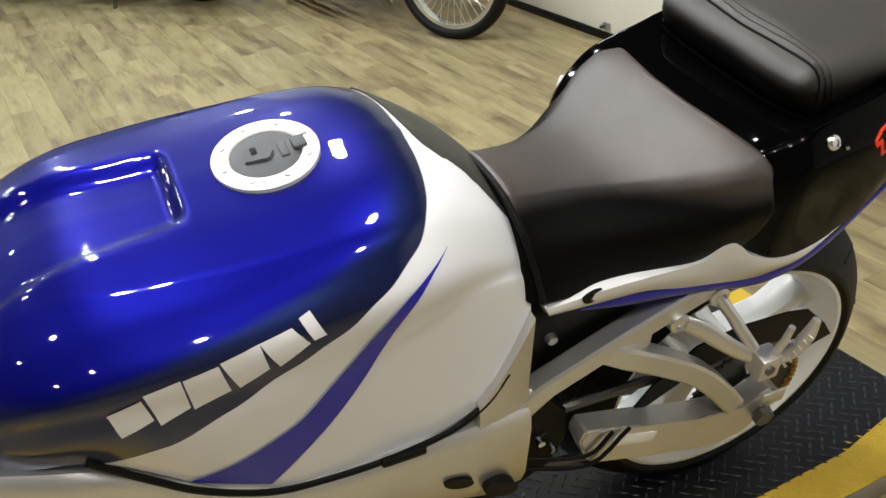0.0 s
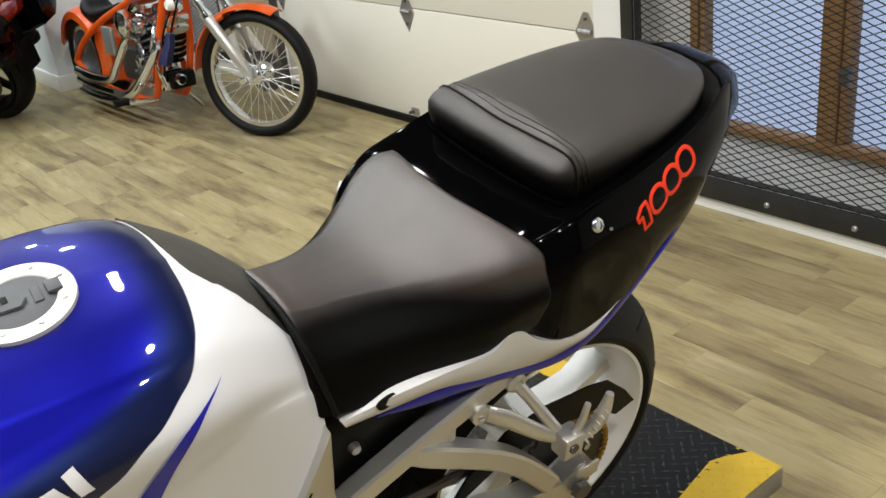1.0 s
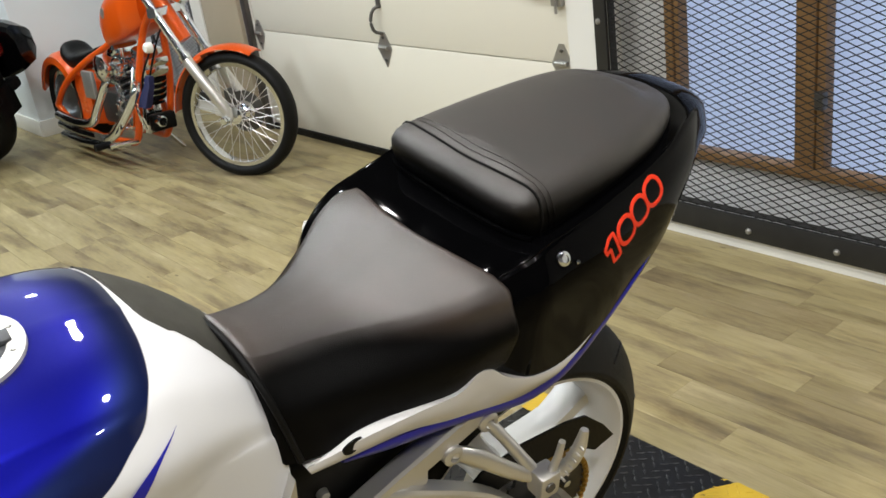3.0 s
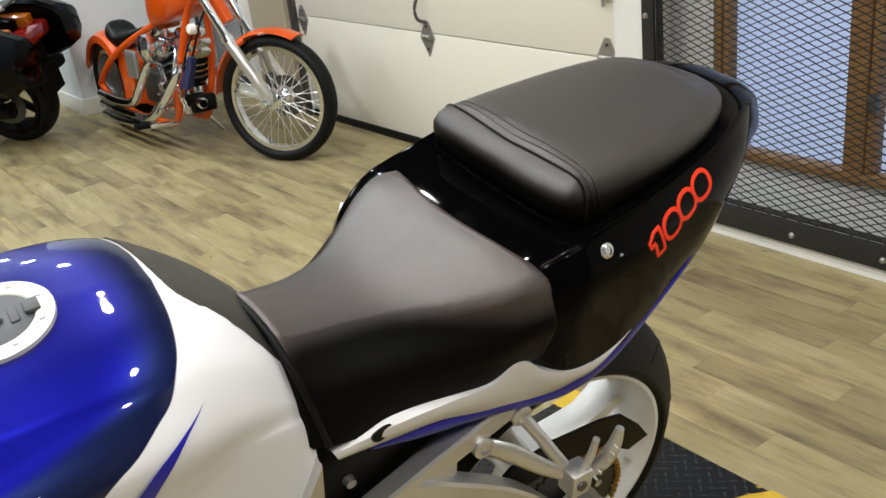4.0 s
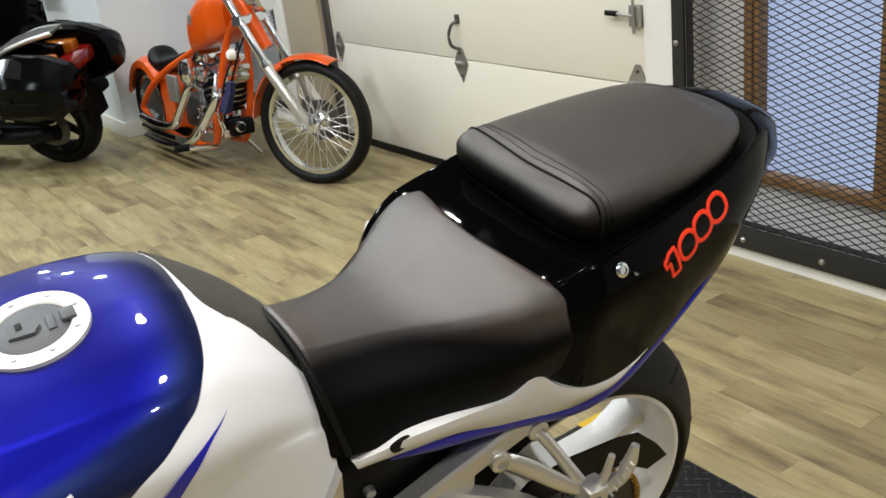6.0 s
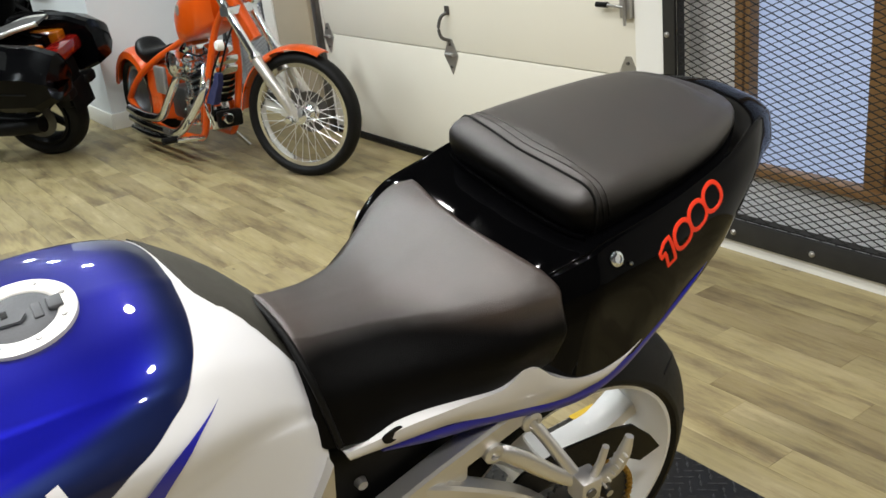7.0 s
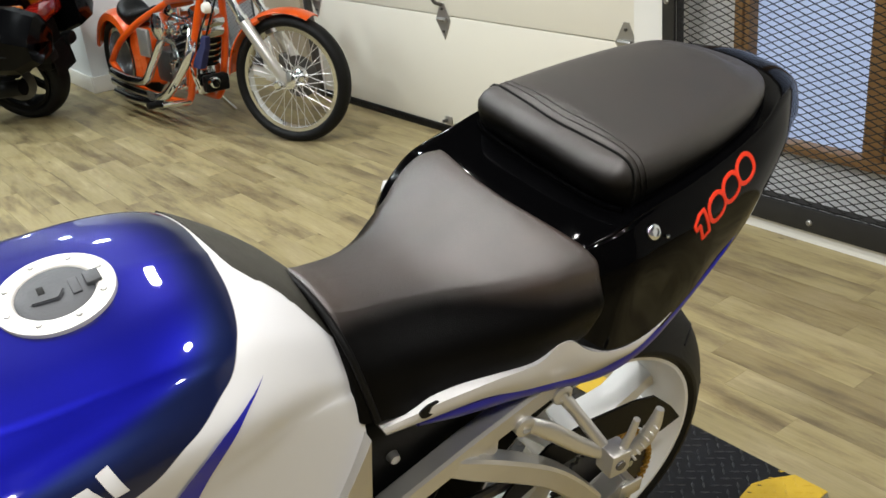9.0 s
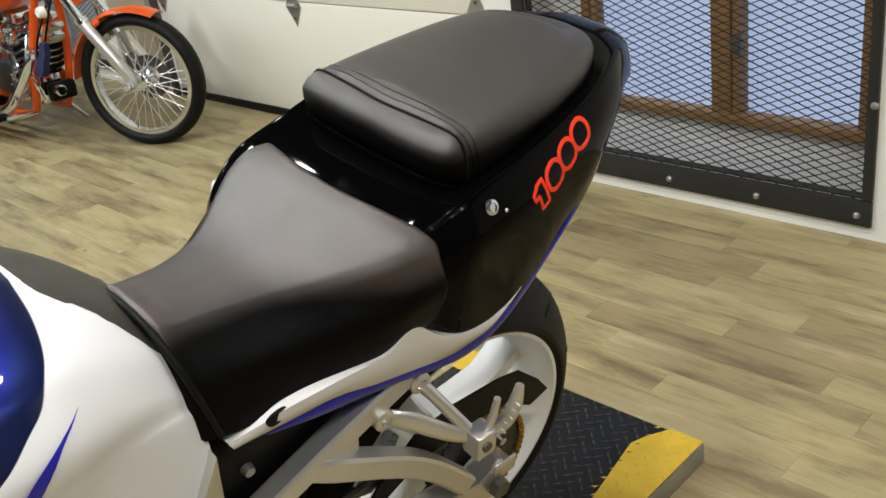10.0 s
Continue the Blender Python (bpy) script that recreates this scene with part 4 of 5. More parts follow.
bmesh.ops.bevel(sc_, geom=list(sc_.edges), offset=.004, segments=2, affect="EDGES")
part("sprocket_cover", sc_, M_PLASTIC, BIKE, "black front sprocket cover")
for pts in ([(.13, -.43, .36), (.171, -.34, .372), (.174, -.30, .415)], [(.13, -.42, .33), (.171, -.33, .345), (.174, -.27, .41)]):
    part("hose", bar(pts, .0035, curve=4, seg=8), M_PLASTIC, BIKE, "black hose over the swing arm")
for y, z in ((-.40, .395), (-.375, .365), (-.43, .43)):
    part("bolt", lathe([(.13, 0.0), (.142, 0.0), (.142, .006), (.13, .007)], 10, "X", (0, y, z), closed=False), M_CHROME, BIKE)
part("shock", bar([(.02, -.42, .62), (.02, -.40, .38)], .032), M_STEEL, BIKE, "dark rear shock absorber")
# subframe rails and inner fender
for sg in (1, -1):
    part("subframe_rail", bar([(sg * .135, -.455, .50), (sg * .138, -.41, .535), (sg * .140, -.29, .592), (sg * .140, -.15, .648), (sg * .12, .05, .73)], .0185, shape=SQUARE, flat=.9), M_ALU, BIKE, "satin aluminium subframe rail")
    part("frame_strut", bar([(sg * .130, -.45, .46), (sg * .125, -.37, .52), (sg * .125, -.31, .575)], .010, shape=SQUARE), M_ALU, BIKE)
    part("frame_plate", blk(sg * .135, -.465, .47, .03, .07, .16, .010), M_ALU, BIKE)
part("undertray", body([(-.44, .68, .11, .62, .48, .10, 3), (-.30, .69, .115, .64, .53, .10, 3), (-.1, .68, .11, .66, .63, .09, 3), (.1, .74, .10, .71, .69, .08, 3), (.25, .84, .07, .81, .79, .05, 3)], 24, 20, 4), M_PLASTIC, BIKE, "black plastic undertray")
part("frame_bolt", lathe([(.112, 0.0), (.122, 0.0), (.122, .007), (.112, .009)], 12, "X", (0, -.392, .598), closed=False), M_GREYSTEEL, BIKE)
gd_ = bmesh.new()
plate(gd_, [(.128, -.25, .36), (.128, -.205, .43), (.128, -.138, .488), (.128, -.061, .502), (.128, .03, .497), (.128, .074, .486), (.128, .12, .44), (.128, .147, .402), (.128, .107, .389), (.128, .05, .43), (.128, -.06, .44), (.128, -.14, .42)], (1, 0, 0), .004)
part("chain_guard", gd_, M_PLASTIC, BIKE, "black plastic chain guard")
hg = bmesh.new()
rows_ = []
for k in range(20):
    t = radians(92 + 78 * k / 19)
    rows_.append([(x, .335 * math.cos(t), .311 + .335 * math.sin(t) - .25 * x * x) for x in (-.09, -.07, -.035, 0, .035, .07, .09, .088, 0, -.088)])
    rows_[-1][7:] = [(x, y * .985, z - .005) for x, y, z in rows_[-1][7:]]
rings(hg, rows_)
part("inner_fender", hg, M_PLASTIC, BIKE, "black inner fender over the tyre")

# passenger footrest bracket
K1, K2, KN = (.148, -.152, .626), (.150, -.213, .598), (.215, -.100, .533)
for sg in (1, -1):
    def fl_(p):
        return (sg * p[0], p[1], p[2])
    br = part("footrest_bracket", bar([fl_(K1), fl_((.17, -.135, .598)), fl_(KN)], [.0105, .009, .010], seg=12), M_ALU, BIKE, "cast aluminium footrest bracket")
    part("bracket_arm", bar([fl_(K2), fl_((.170, -.18, .583)), fl_((.195, -.135, .55)), fl_(KN)], [.012, .016, .014, .012], seg=12, flat=.6, curve=5), M_ALU, br)
    for K in (K1, K2):
        part("bolt", lathe([(-.02, 0.0), (-.02, .016), (.012, .016), (.015, .012), (.015, .008), (.006, .008), (.006, 0.0)], 20, "X", fl_(K), closed=False), M_ALU, br)
    part("knuckle", blk(*fl_((KN[0] + .006, KN[1] + .003, KN[2] - .002)), .034, .036, .044, .005, None), M_ALU, br)
    part("knuckle_bolt", lathe([(sg * .018, 0.0), (sg * .026, 0.0), (sg * .026, .008), (sg * .018, .009)], 12, "X", fl_(KN), closed=False), M_STEEL, br)
    part("spring_arm", bar([fl_((.226, -.088, .55)), fl_((.232, -.085, .58)), fl_((.235, -.083, .612))], [.007, .006, .005], seg=10), M_ALU, br)
    peg = part("footrest", bar([fl_((.225, -.08, .535)), fl_((.236, -.062, .56)), fl_((.24, -.052, .59)), fl_((.24, -.047, .618))], [.011, .011, .010, .006], seg=12, curve=4), M_ALU, br, "ribbed folding footrest")
    for q in range(6):
        t = q / 6
        part("rib", bar([fl_((.222 + .014 * t, -.078 + .026 * t, .54 + .066 * t)), fl_((.246 + .010 * t, -.080 + .026 * t, .54 + .066 * t))], .0022, seg=6), M_ALU, peg)

# aluminium frame spars under the tank, with lightening holes and bolts
for sg in (1, -1):
    spar = bmesh.new()
    rows_ = []
    for y, z0, z1, x1 in ((-1.12, .62, .74, .17), (-1.02, .60, .725, .195), (-.95, .56, .70, .20), (-.88, .52, .635, .203), (-.80, .48, .582, .205), (-.70, .45, .566, .203), (-.62, .43, .566, .200), (-.55, .40, .560, .196), (-.50, .37, .552, .188), (-.447, .36, .535, .176)):
        rows_.append([(sg * a, y, b) for a, b in ((x1 - .035, z0), (x1 - .006, z0 + .012), (x1 + .003, z0 + .045), (x1 + .004, z1 - .030), (x1, z1 - .010), (x1 - .010, z1), (x1 - .045, z1))])
    rings(spar, rows_)
    fr_ = part("frame_spar", spar, M_ALU, BIKE, "satin aluminium frame spar")
    up_ = bmesh.new()
    rows_ = []
    for y, z1, x1 in ((-.447, .70, .158), (-.452, .69, .160), (-.475, .655, .168), (-.50, .62, .175), (-.53, .59, .182)):
        rows_.append([(sg * (x1 - .02), y, .53), (sg * (x1 + .010 - .25 * (z1 - .56) * .2), y, .53), (sg * x1, y, z1), (sg * (x1 - .02), y, z1)])
    rings(up_, rows_)
    part("pivot_plate", up_, M_ALU, BIKE, "satin aluminium pivot plate")
    for y, z, ry, rz in ((-.565, .475, .022, .011), (-.50, .425, .026, .017), (-.66, .475, .030, .014)):
        bm = bmesh.new()
        plate(bm, [(sg * .19, y + ry * math.cos(t), z + rz * math.sin(t) - .4 * ry * math.cos(t)) for t in np.linspace(0, 2 * math.pi, 17)[:-1]], (sg, 0, 0), .0155)
        part("frame_hole", bm, M_PLASTIC, fr_, "dark hole in the frame spar")
part("fairing_gap", bar([(.192, -.985, .735), (.197, -.93, .68), (.198, -.88, .632), (.196, -.80, .583), (.193, -.70, .566), (.190, -.62, .566), (.184, -.56, .572), (.176, -.515, .592), (.168, -.485, .625)], .005, curve=6, flat=.8), M_PLASTIC, BIKE, "black gap below the tank")
part("tank_clip", blk(.196, -.640, .567, .010, .060, .013, .003), M_PLASTIC, BIKE, "black rubber tank clip")
part("lower_fairing", body([(-1.25, .50, .16, .42, .24, .10, 2.6), (-1.10, .56, .19, .46, .20, .13, 3), (-.95, .50, .19, .40, .15, .13, 3.4), (-.80, .44, .18, .34, .13, .12, 3.6), (-.66, .36, .15, .28, .16, .10, 3.4)], 30, 28, 6), M_WHITE, BIKE, "white lower fairing")
part("engine", blk(0, -.62, .42, .30, .40, .26, .03), M_PLASTIC, BIKE, "dark engine cases behind the frame")

# front end
FW = part("front_wheel", lathe([(-.05, .222), (-.05, .232), (0, .212), (.05, .232), (.05, .222), (0, .20)], 56, "X", (0, -1.41, .30)), M_WHEEL, BIKE, "white cast front wheel")
part("tyre", lathe([(.05, .23), (.06, .25)] + [(.06 * math.cos(t), .262 + .038 * math.sin(t)) for t in np.linspace(.1, math.pi - .1, 11)] + [(-.06, .25), (-.05, .23)], 56, "X", (0, -1.41, .30)), M_RUBBER, FW)
for k in range(3):
    t = radians(90 + 120 * k)
    part("spoke", bar([(0, -1.41, .30), (0, -1.41 + .205 * math.cos(t), .30 + .205 * math.sin(t))], .022, shape=SQUARE, flat=.7), M_WHEEL, FW)
for sg in (1, -1):
    part("fork_leg", bar([(sg * .10, -1.40, .30), (sg * .10, -1.17, .90)], .026), M_GREYSTEEL, BIKE)
part("nose_fairing", body([(-1.52, .66, .05, .60, .52, .04, 2.2), (-1.42, .78, .15, .66, .50, .10, 2.4), (-1.28, .90, .20, .72, .46, .17, 2.6), (-1.16, .90, .215, .76, .45, .20, 2.6)], 24, 28, 6), M_WHITE, BIKE, "white and blue nose fairing")
part("side_stand", bar([(.16, -.62, .22), (.215, -.632, .13), (.250, -.64, .066)], .012), M_STEEL, BIKE, "steel side stand")

# ---- the orange chopper (x ahead, y to its left, z up, from the rear tyre's foot) ----
CH = thing("chopper", pose(-4.43, 0.905, 0, -3, 0, 2.5), "orange custom chopper with chromed engine and spoked wheel", "motorcycle")
STEER = pose(1.165, -0.060, 0, 0, 0, 28.2)
HX, HZ = 0.42, 0.302


def sp(p):
    return tuple(STEER @ Vector(p))


# front wheel, turned to the left
fwheel = part("front_wheel", lathe([(-.024, .230), (-.024, .250), (-.018, .252), (-.012, .243), (.012, .243), (.018, .252), (.024, .250), (.024, .230), (0, .224)], 72, "Y", (0, 0, 0)), M_RIM, CH, "chromed spoked front wheel")
fwheel.matrix_basis = STEER @ pose(HX, 0, HZ)
part("tyre", lathe([(.044 * math.cos(t), .270 + (.032 if math.sin(t) > 0 else .026) * math.sin(t)) for t in np.linspace(0, 2 * math.pi, 21)[:-1]], 72, "Y"), M_RUBBER, fwheel, "black front tyre")
part("hub", lathe([(-.055, 0.0), (-.055, .02), (-.045, .040), (-.035, .040), (-.02, .024), (.02, .024), (.035, .040), (.045, .040), (.055, .02), (.055, 0.0)], 28, "Y", closed=False), M_CHROME, fwheel)
part("brake_disc", lathe([(.058, .05), (.062, .05), (.062, .10), (.058, .10)], 40, "Y"), M_STEEL, fwheel, "steel brake disc")
part("caliper", blk(-.07, .065, .07, .05, .05, .08, .012), M_STEEL, fwheel, "dark brake caliper")
for k in range(40):
    t0 = 2 * math.pi * k / 40
    t1 = t0 + (0.62 if k % 2 else -0.62)
    side = -.040 if k % 4 < 2 else .040
    part("spoke", bar([(.034 * math.cos(t1), side, .034 * math.sin(t1)), (.234 * math.cos(t0), side * .15, .234 * math.sin(t0))], .0017, seg=6), M_SPOKE, fwheel)
# fork and fender
for sg in (-1, 1):
    part("fork_slider", bar([sp((HX, sg * .095, HZ - .01)), sp((HX, sg * .095, HZ + .03)), sp((.255, sg * .095, .578)), sp((.243, sg * .095, .598))], [.022, .026, .027, .021], seg=16), M_ALU, CH, "polished fork slider")
    part("dust_seal", bar([sp((.252, sg * .095, .582)), sp((.240, sg * .095, .602))], .030, seg=16), M_CHROME, CH)
    part("fork_tube", bar([sp((.248, sg * .095, .59)), sp((-.01, sg * .095, 1.05))], .020, seg=14), M_CHROME, CH, "chromed fork tube")
    part("axle_cap", lathe([(-.03, 0.0), (-.03, .014), (-.022, .020), (.022, .020), (.03, .014), (.03, 0.0)], 16, "Y", (0, 0, 0), closed=False), M_CHROME, CH).matrix_basis = STEER @ pose(HX, sg * .118, HZ)
fb = bmesh.new()
rows_ = []
for k in range(30):
    t = radians(64 + 112 * k / 29)
    r = .327
    rr = []
    for w, dr in ((-.056, -.014), (-.048, -.005), (-.026, .003), (0, .006), (.026, .003), (.048, -.005), (.056, -.014), (.052, -.016), (.044, -.009), (0, -.001), (-.044, -.009), (-.052, -.016)):
        rr.append(sp((HX + (r + dr) * math.cos(t), w, HZ + (r + dr) * math.sin(t))))
    rows_.append(rr)
rings(fb, rows_)
part("front_fender", fb, M_ORANGE, CH, "orange front fender")
for sg in (-1, 1):
    part("fender_strut", bar([sp((.262, sg * .08, .56)), sp((.30, sg * .05, .585))], .016, seg=8), M_ORANGE, CH)
for z, x in ((.80, .128), (.95, .045)):
    tb = bmesh.new()
    tube(tb, [sp((x, -.12, z)), sp((x, .12, z))], .022, seg=8, shape=SQUARE)
    part("triple_clamp", tb, M_CHROME, CH)
part("headlight", lathe([(-.08, 0.0), (-.07, .05), (0, .075), (.02, .08), (.03, .068), (.03, 0.0)], 28, "X", closed=False), M_CHROME, CH, "chromed headlight").matrix_basis = STEER @ pose(.21, 0, .90)
part("handlebar", bar([sp((-.12, -.36, 1.14)), sp((-.06, -.2, 1.12)), sp((.02, 0, 1.02)), sp((-.06, .2, 1.12)), sp((-.12, .36, 1.14))], .013, curve=5), M_CHROME, CH)
part("neck", bar([sp((.20, 0, .66)), sp((.06, 0, .92))], .034), M_ORANGE, CH)
# frame
for sg in (-1, 1):
    part("down_tube", bar([(1.215, sg * .03, .82), (1.10, sg * .05, .70), (1.055, sg * .082 - .018, .48), (1.005, sg * .085 - .04, .26), (.95, sg * .085 - .04, .17), (.85, sg * .09 - .035, .14), (.45, sg * .115 - .01, .13), (.12, sg * .13, .18), (.0, sg * .135, .25)], .018, curve=5), M_ORANGE, CH, "orange frame tube")
    part("seat_stay", bar([(.0, sg * .135, .25), (.09, sg * .13, .33), (.196, sg * .12, .402), (.38, sg * .09, .50), (.585, sg * .05, .585), (.85, sg * .03, .68)], .018, curve=5), M_ORANGE, CH, "orange frame tube")
part("backbone", bar([(1.22, .0, .86), (.95, 0, .74), (.55, 0, .58)], .024, curve=4), M_ORANGE, CH)
part("seat_post", bar([(.48, 0, .55), (.36, 0, .15)], .02), M_ORANGE, CH)
# fuel tank, oil tank, seat
ft = body([(-.24, .72, .04, .66, .60, .03, 2.2), (-.19, .80, .09, .70, .605, .06, 2.4), (-.08, .875, .115, .745, .625, .08, 2.5), (.04, .92, .12, .78, .655, .085, 2.5), (.14, .935, .11, .80, .69, .075, 2.5), (.21, .91, .06, .81, .73, .04, 2.3)], 30, 28, 6)
bmesh.ops.transform(ft, matrix=pose(.90, 0, .005, 0, 0, -90), verts=ft.verts)
ct = part("fuel_tank", ft, M_ORANGE, CH, "orange teardrop fuel tank")
part("tank_badge", lathe([(-.121, 0.0), (-.117, .026), (-.105, .028)], 24, "Y", (.83, 0, .785), closed=False), M_GREYSTEEL, ct, "grey badge on the tank")
part("filler_cap", lathe([(0, 0.0), (0, .028), (-.02, .03)], 24, "Z", (.95, 0, .945), closed=False), M_CHROME, ct)
part("petcock", bar([(.80, -.05, .60), (.81, -.06, .55), (.84, -.07, .53)], .012, seg=8), M_CHROME, CH)
part("oil_tank", body([(-.09, .43, .09, .33, .17, .08, 3), (.0, .46, .105, .34, .16, .10, 3), (.09, .43, .09, .33, .17, .08, 3)], 14, 20, 5), M_ORANGE, CH, "orange oil tank").matrix_basis = pose(.29, 0, 0)
part("side_cover", blk(.465, -.115, .40, .13, .025, .15, .010, None), M_GREYSTEEL, CH, "grey battery cover")
st = body([(-.14, .605, .05, .56, .52, .04, 2.3), (-.10, .61, .085, .545, .50, .07, 2.5), (-.01, .56, .09, .515, .48, .08, 2.6), (.10, .565, .07, .53, .50, .07, 2.5), (.27, .60, .045, .58, .555, .035, 2.3)], 28, 24, 5)
bmesh.ops.transform(st, matrix=pose(.17, 0, -.018, 0, 0, -90), verts=st.verts)
part("saddle", st, M_SEAT, CH, "black vinyl solo saddle")
# rear wheel and fender
rw = part("rear_wheel", lathe([(-.08, .16), (-.08, .180), (-.05, .17), (.05, .17), (.08, .180), (.08, .16), (0, .15)], 48, "Y", (0, 0, .252)), M_CHROME, CH, "wide rear wheel")
part("tyre", lathe([(.095 * math.cos(t), .206 + .046 * math.sin(t)) for t in np.linspace(0, 2 * math.pi, 17)[:-1]], 56, "Y", (0, 0, .252)), M_RUBBER, rw, "wide black rear tyre")
part("rim_disc", lathe([(-.03, 0.0), (-.03, .16), (.03, .16), (.03, 0.0)], 32, "Y", (0, 0, .252), closed=False), M_STEEL, rw)
fb = bmesh.new()
rows_ = []
for k in range(22):
    t = radians(38 + 128 * k / 21)
    r = .283
    rows_.append([(r * math.cos(t) + dr * math.cos(t), w, .252 + (r + dr) * math.sin(t)) for w, dr in ((-.118, -.06), (-.113, -.02), (-.08, 0), (0, .008), (.08, 0), (.113, -.02), (.118, -.06), (.11, -.06), (.07, -.012), (0, -.004), (-.07, -.012), (-.11, -.06))])
rings(fb, rows_)
part("rear_fender", fb, M_ORANGE, CH, "orange rear fender")
# engine: crankcase, two finned cylinders in a vee, heads, covers
eng = part("engine", blk(.75, 0, .25, .30, .20, .18, .035), M_CHROME, CH, "chromed vee-twin engine")
eng.location = (.09, 0, .02)
part("cam_cover", lathe([(-.15, 0.0), (-.15, .05), (-.135, .08), (-.10, .085)], 32, "Y", (.80, 0, .27), closed=False), M_CHROME, eng)
part("timing_cap", lathe([(-.16, 0.0), (-.16, .03), (-.145, .036)], 24, "Y", (.80, 0, .27), closed=False), M_STEEL, eng)
for k in range(6):
    part("cover_rib", bar([(.735, -.137, .225 + .018 * k), (.865, -.137, .225 + .018 * k)], .004, seg=6), M_PLASTIC, eng)
for k in range(8):
    t = 2 * math.pi * k / 8
    part("cover_bolt", lathe([(-.152, 0.0), (-.152, .006), (-.138, .007)], 8, "Y", (.80 + .070 * math.cos(t), 0, .27 + .070 * math.sin(t)), closed=False), M_CHROME, eng)
part("oil_line", bar([(.93, -.10, .20), (.97, -.14, .30), (.93, -.12, .42), (.90, -.09, .50)], .007, seg=8, curve=5), M_CHROME, eng, "chromed oil line")
part("gearbox", blk(.53, 0, .27, .20, .20, .18, .03), M_CASTING, eng)
part("primary_cover", lathe([(.14, 0.0), (.14, .10), (.11, .115)], 32, "Y", (.62, 0, .25), closed=False), M_CHROME, eng)
for ang, x0 in ((-24, .71), (24, .82)):
    m = pose(x0, 0, .32, 0, ang, 0)
    for i in range(9):
        fz = .02 + i * .017
        part("fin", lathe([(fz, 0.0), (fz, .086), (fz + .007, .086), (fz + .007, 0.0)], 24, "Z", closed=False), M_CHROME if i % 2 else M_PLASTIC, eng).matrix_basis = m
    part("cylinder_head", blk(0, 0, .200, .17, .17, .06, .02), M_CHROME, eng).matrix_basis = m
    part("rocker_cover", blk(0, 0, .250, .16, .15, .07, .03), M_CHROME, eng).matrix_basis = m
    for dx in (-.022, .022):
        part("pushrod_tube", bar([(dx, -.095, -.04), (dx * .5, -.08, .20)], .011), M_CHROME, eng).matrix_basis = m
part("air_cleaner", lathe([(-.22, 0.0), (-.215, .03), (-.20, .065), (-.17, .07), (-.15, .06), (-.10, .03)], 32, "Y", (.76, 0, .51), closed=False), M_CHROME, eng, "round chromed air cleaner")
for k in range(5):
    part("cleaner_fin", bar([(.715, -.214 + .006 * abs(k - 2), .47 + .02 * k), (.805, -.214 + .006 * abs(k - 2), .47 + .02 * k)], .004, seg=6), M_CHROME, eng)
part("carburettor", blk(.79, -.09, .49, .07, .10, .06, .015), M_CHROME, eng)
for pts in ([(1.02, -.10, .46), (1.12, -.15, .46), (1.14, -.18, .42), (1.02, -.20, .30), (.86, -.205, .195), (.70, -.205, .165), (.40, -.205, .165), (.17, -.20, .175)], [(.77, -.10, .44), (.82, -.16, .47), (.83, -.185, .44), (.72, -.20, .32), (.62, -.205, .235), (.45, -.21, .215), (.30, -.21, .218), (.17, -.205, .225)]):
    part("exhaust_pipe", bar(pts, [.019, .020, .021, .022, .024, .025, .025, .025], curve=6), M_CHROME, CH, "chromed exhaust pipe")
part("exhaust_shield", bar([(.80, -.215, .13), (.50, -.22, .118), (.20, -.21, .12)], .022, curve=3), M_CHROME, CH)
for k in range(4):
    part("clamp_rib", bar([(.70 + .022 * k, -.235, .16), (.70 + .022 * k, -.236, .20)], .006, seg=6), M_STEEL, CH)
part("foot_control", bar([(.96, -.13, .16), (.96, -.28, .17)], .013), M_CHROME, CH)
part("forward_peg", bar([(.90, -.25, .165), (.90, -.33, .165)], .018), M_PLASTIC, CH)
part("side_stand", bar([(.72, .13, .13), (.74, .22, .015)], .012), M_CHROME, CH)
part("regulator", blk(1.05, -.02, .25, .05, .13, .085, .012), M_PLASTIC, CH)
part("oil_filter", lathe([(0, 0.0), (0, .027), (.05, .027), (.057, .021), (.057, 0.0)], 24, "X", (1.06, -.05, .26), closed=False), M_CHROME, CH, "chromed oil filter")
part("horn", lathe([(-.02, 0.0), (-.02, .018), (-.012, .024), (.012, .026), (.02, 0.0)], 24, "Y", (1.27, -.12, .645), closed=False), M_TRIM, CH, "cream horn cover")
rag = bmesh.new()
rings(rag, [[(xc_ + (.02 + .03 * s) * math.cos(a), -.15 + (.012 + .01 * s) * math.sin(a) + .006 * math.sin(3 * a), z) for a in np.linspace(0, 2 * math.pi, 13)[:-1]] for z, s, xc_ in ((.52, .1, 1.28), (.47, .4, 1.26), (.43, .7, 1.22), (.39, .9, 1.19), (.36, .8, 1.17))])
part("hanging_cloth", rag, M_CLOTH, CH, "navy cloth tied to the frame")
for p in ([(1.10, -.06, .62), (.98, -.10, .57), (.88, -.12, .58), (.79, -.08, .52)], [(1.20, -.06, .66), (1.15, -.13, .48), (1.08, -.12, .28)], [(1.22, .06, .80), (1.26, -.05, .70), (1.18, -.10, .50), (1.02, -.1, .28)]):
    part("cable", bar(p, .005, curve=5, seg=6), M_PLASTIC, CH)

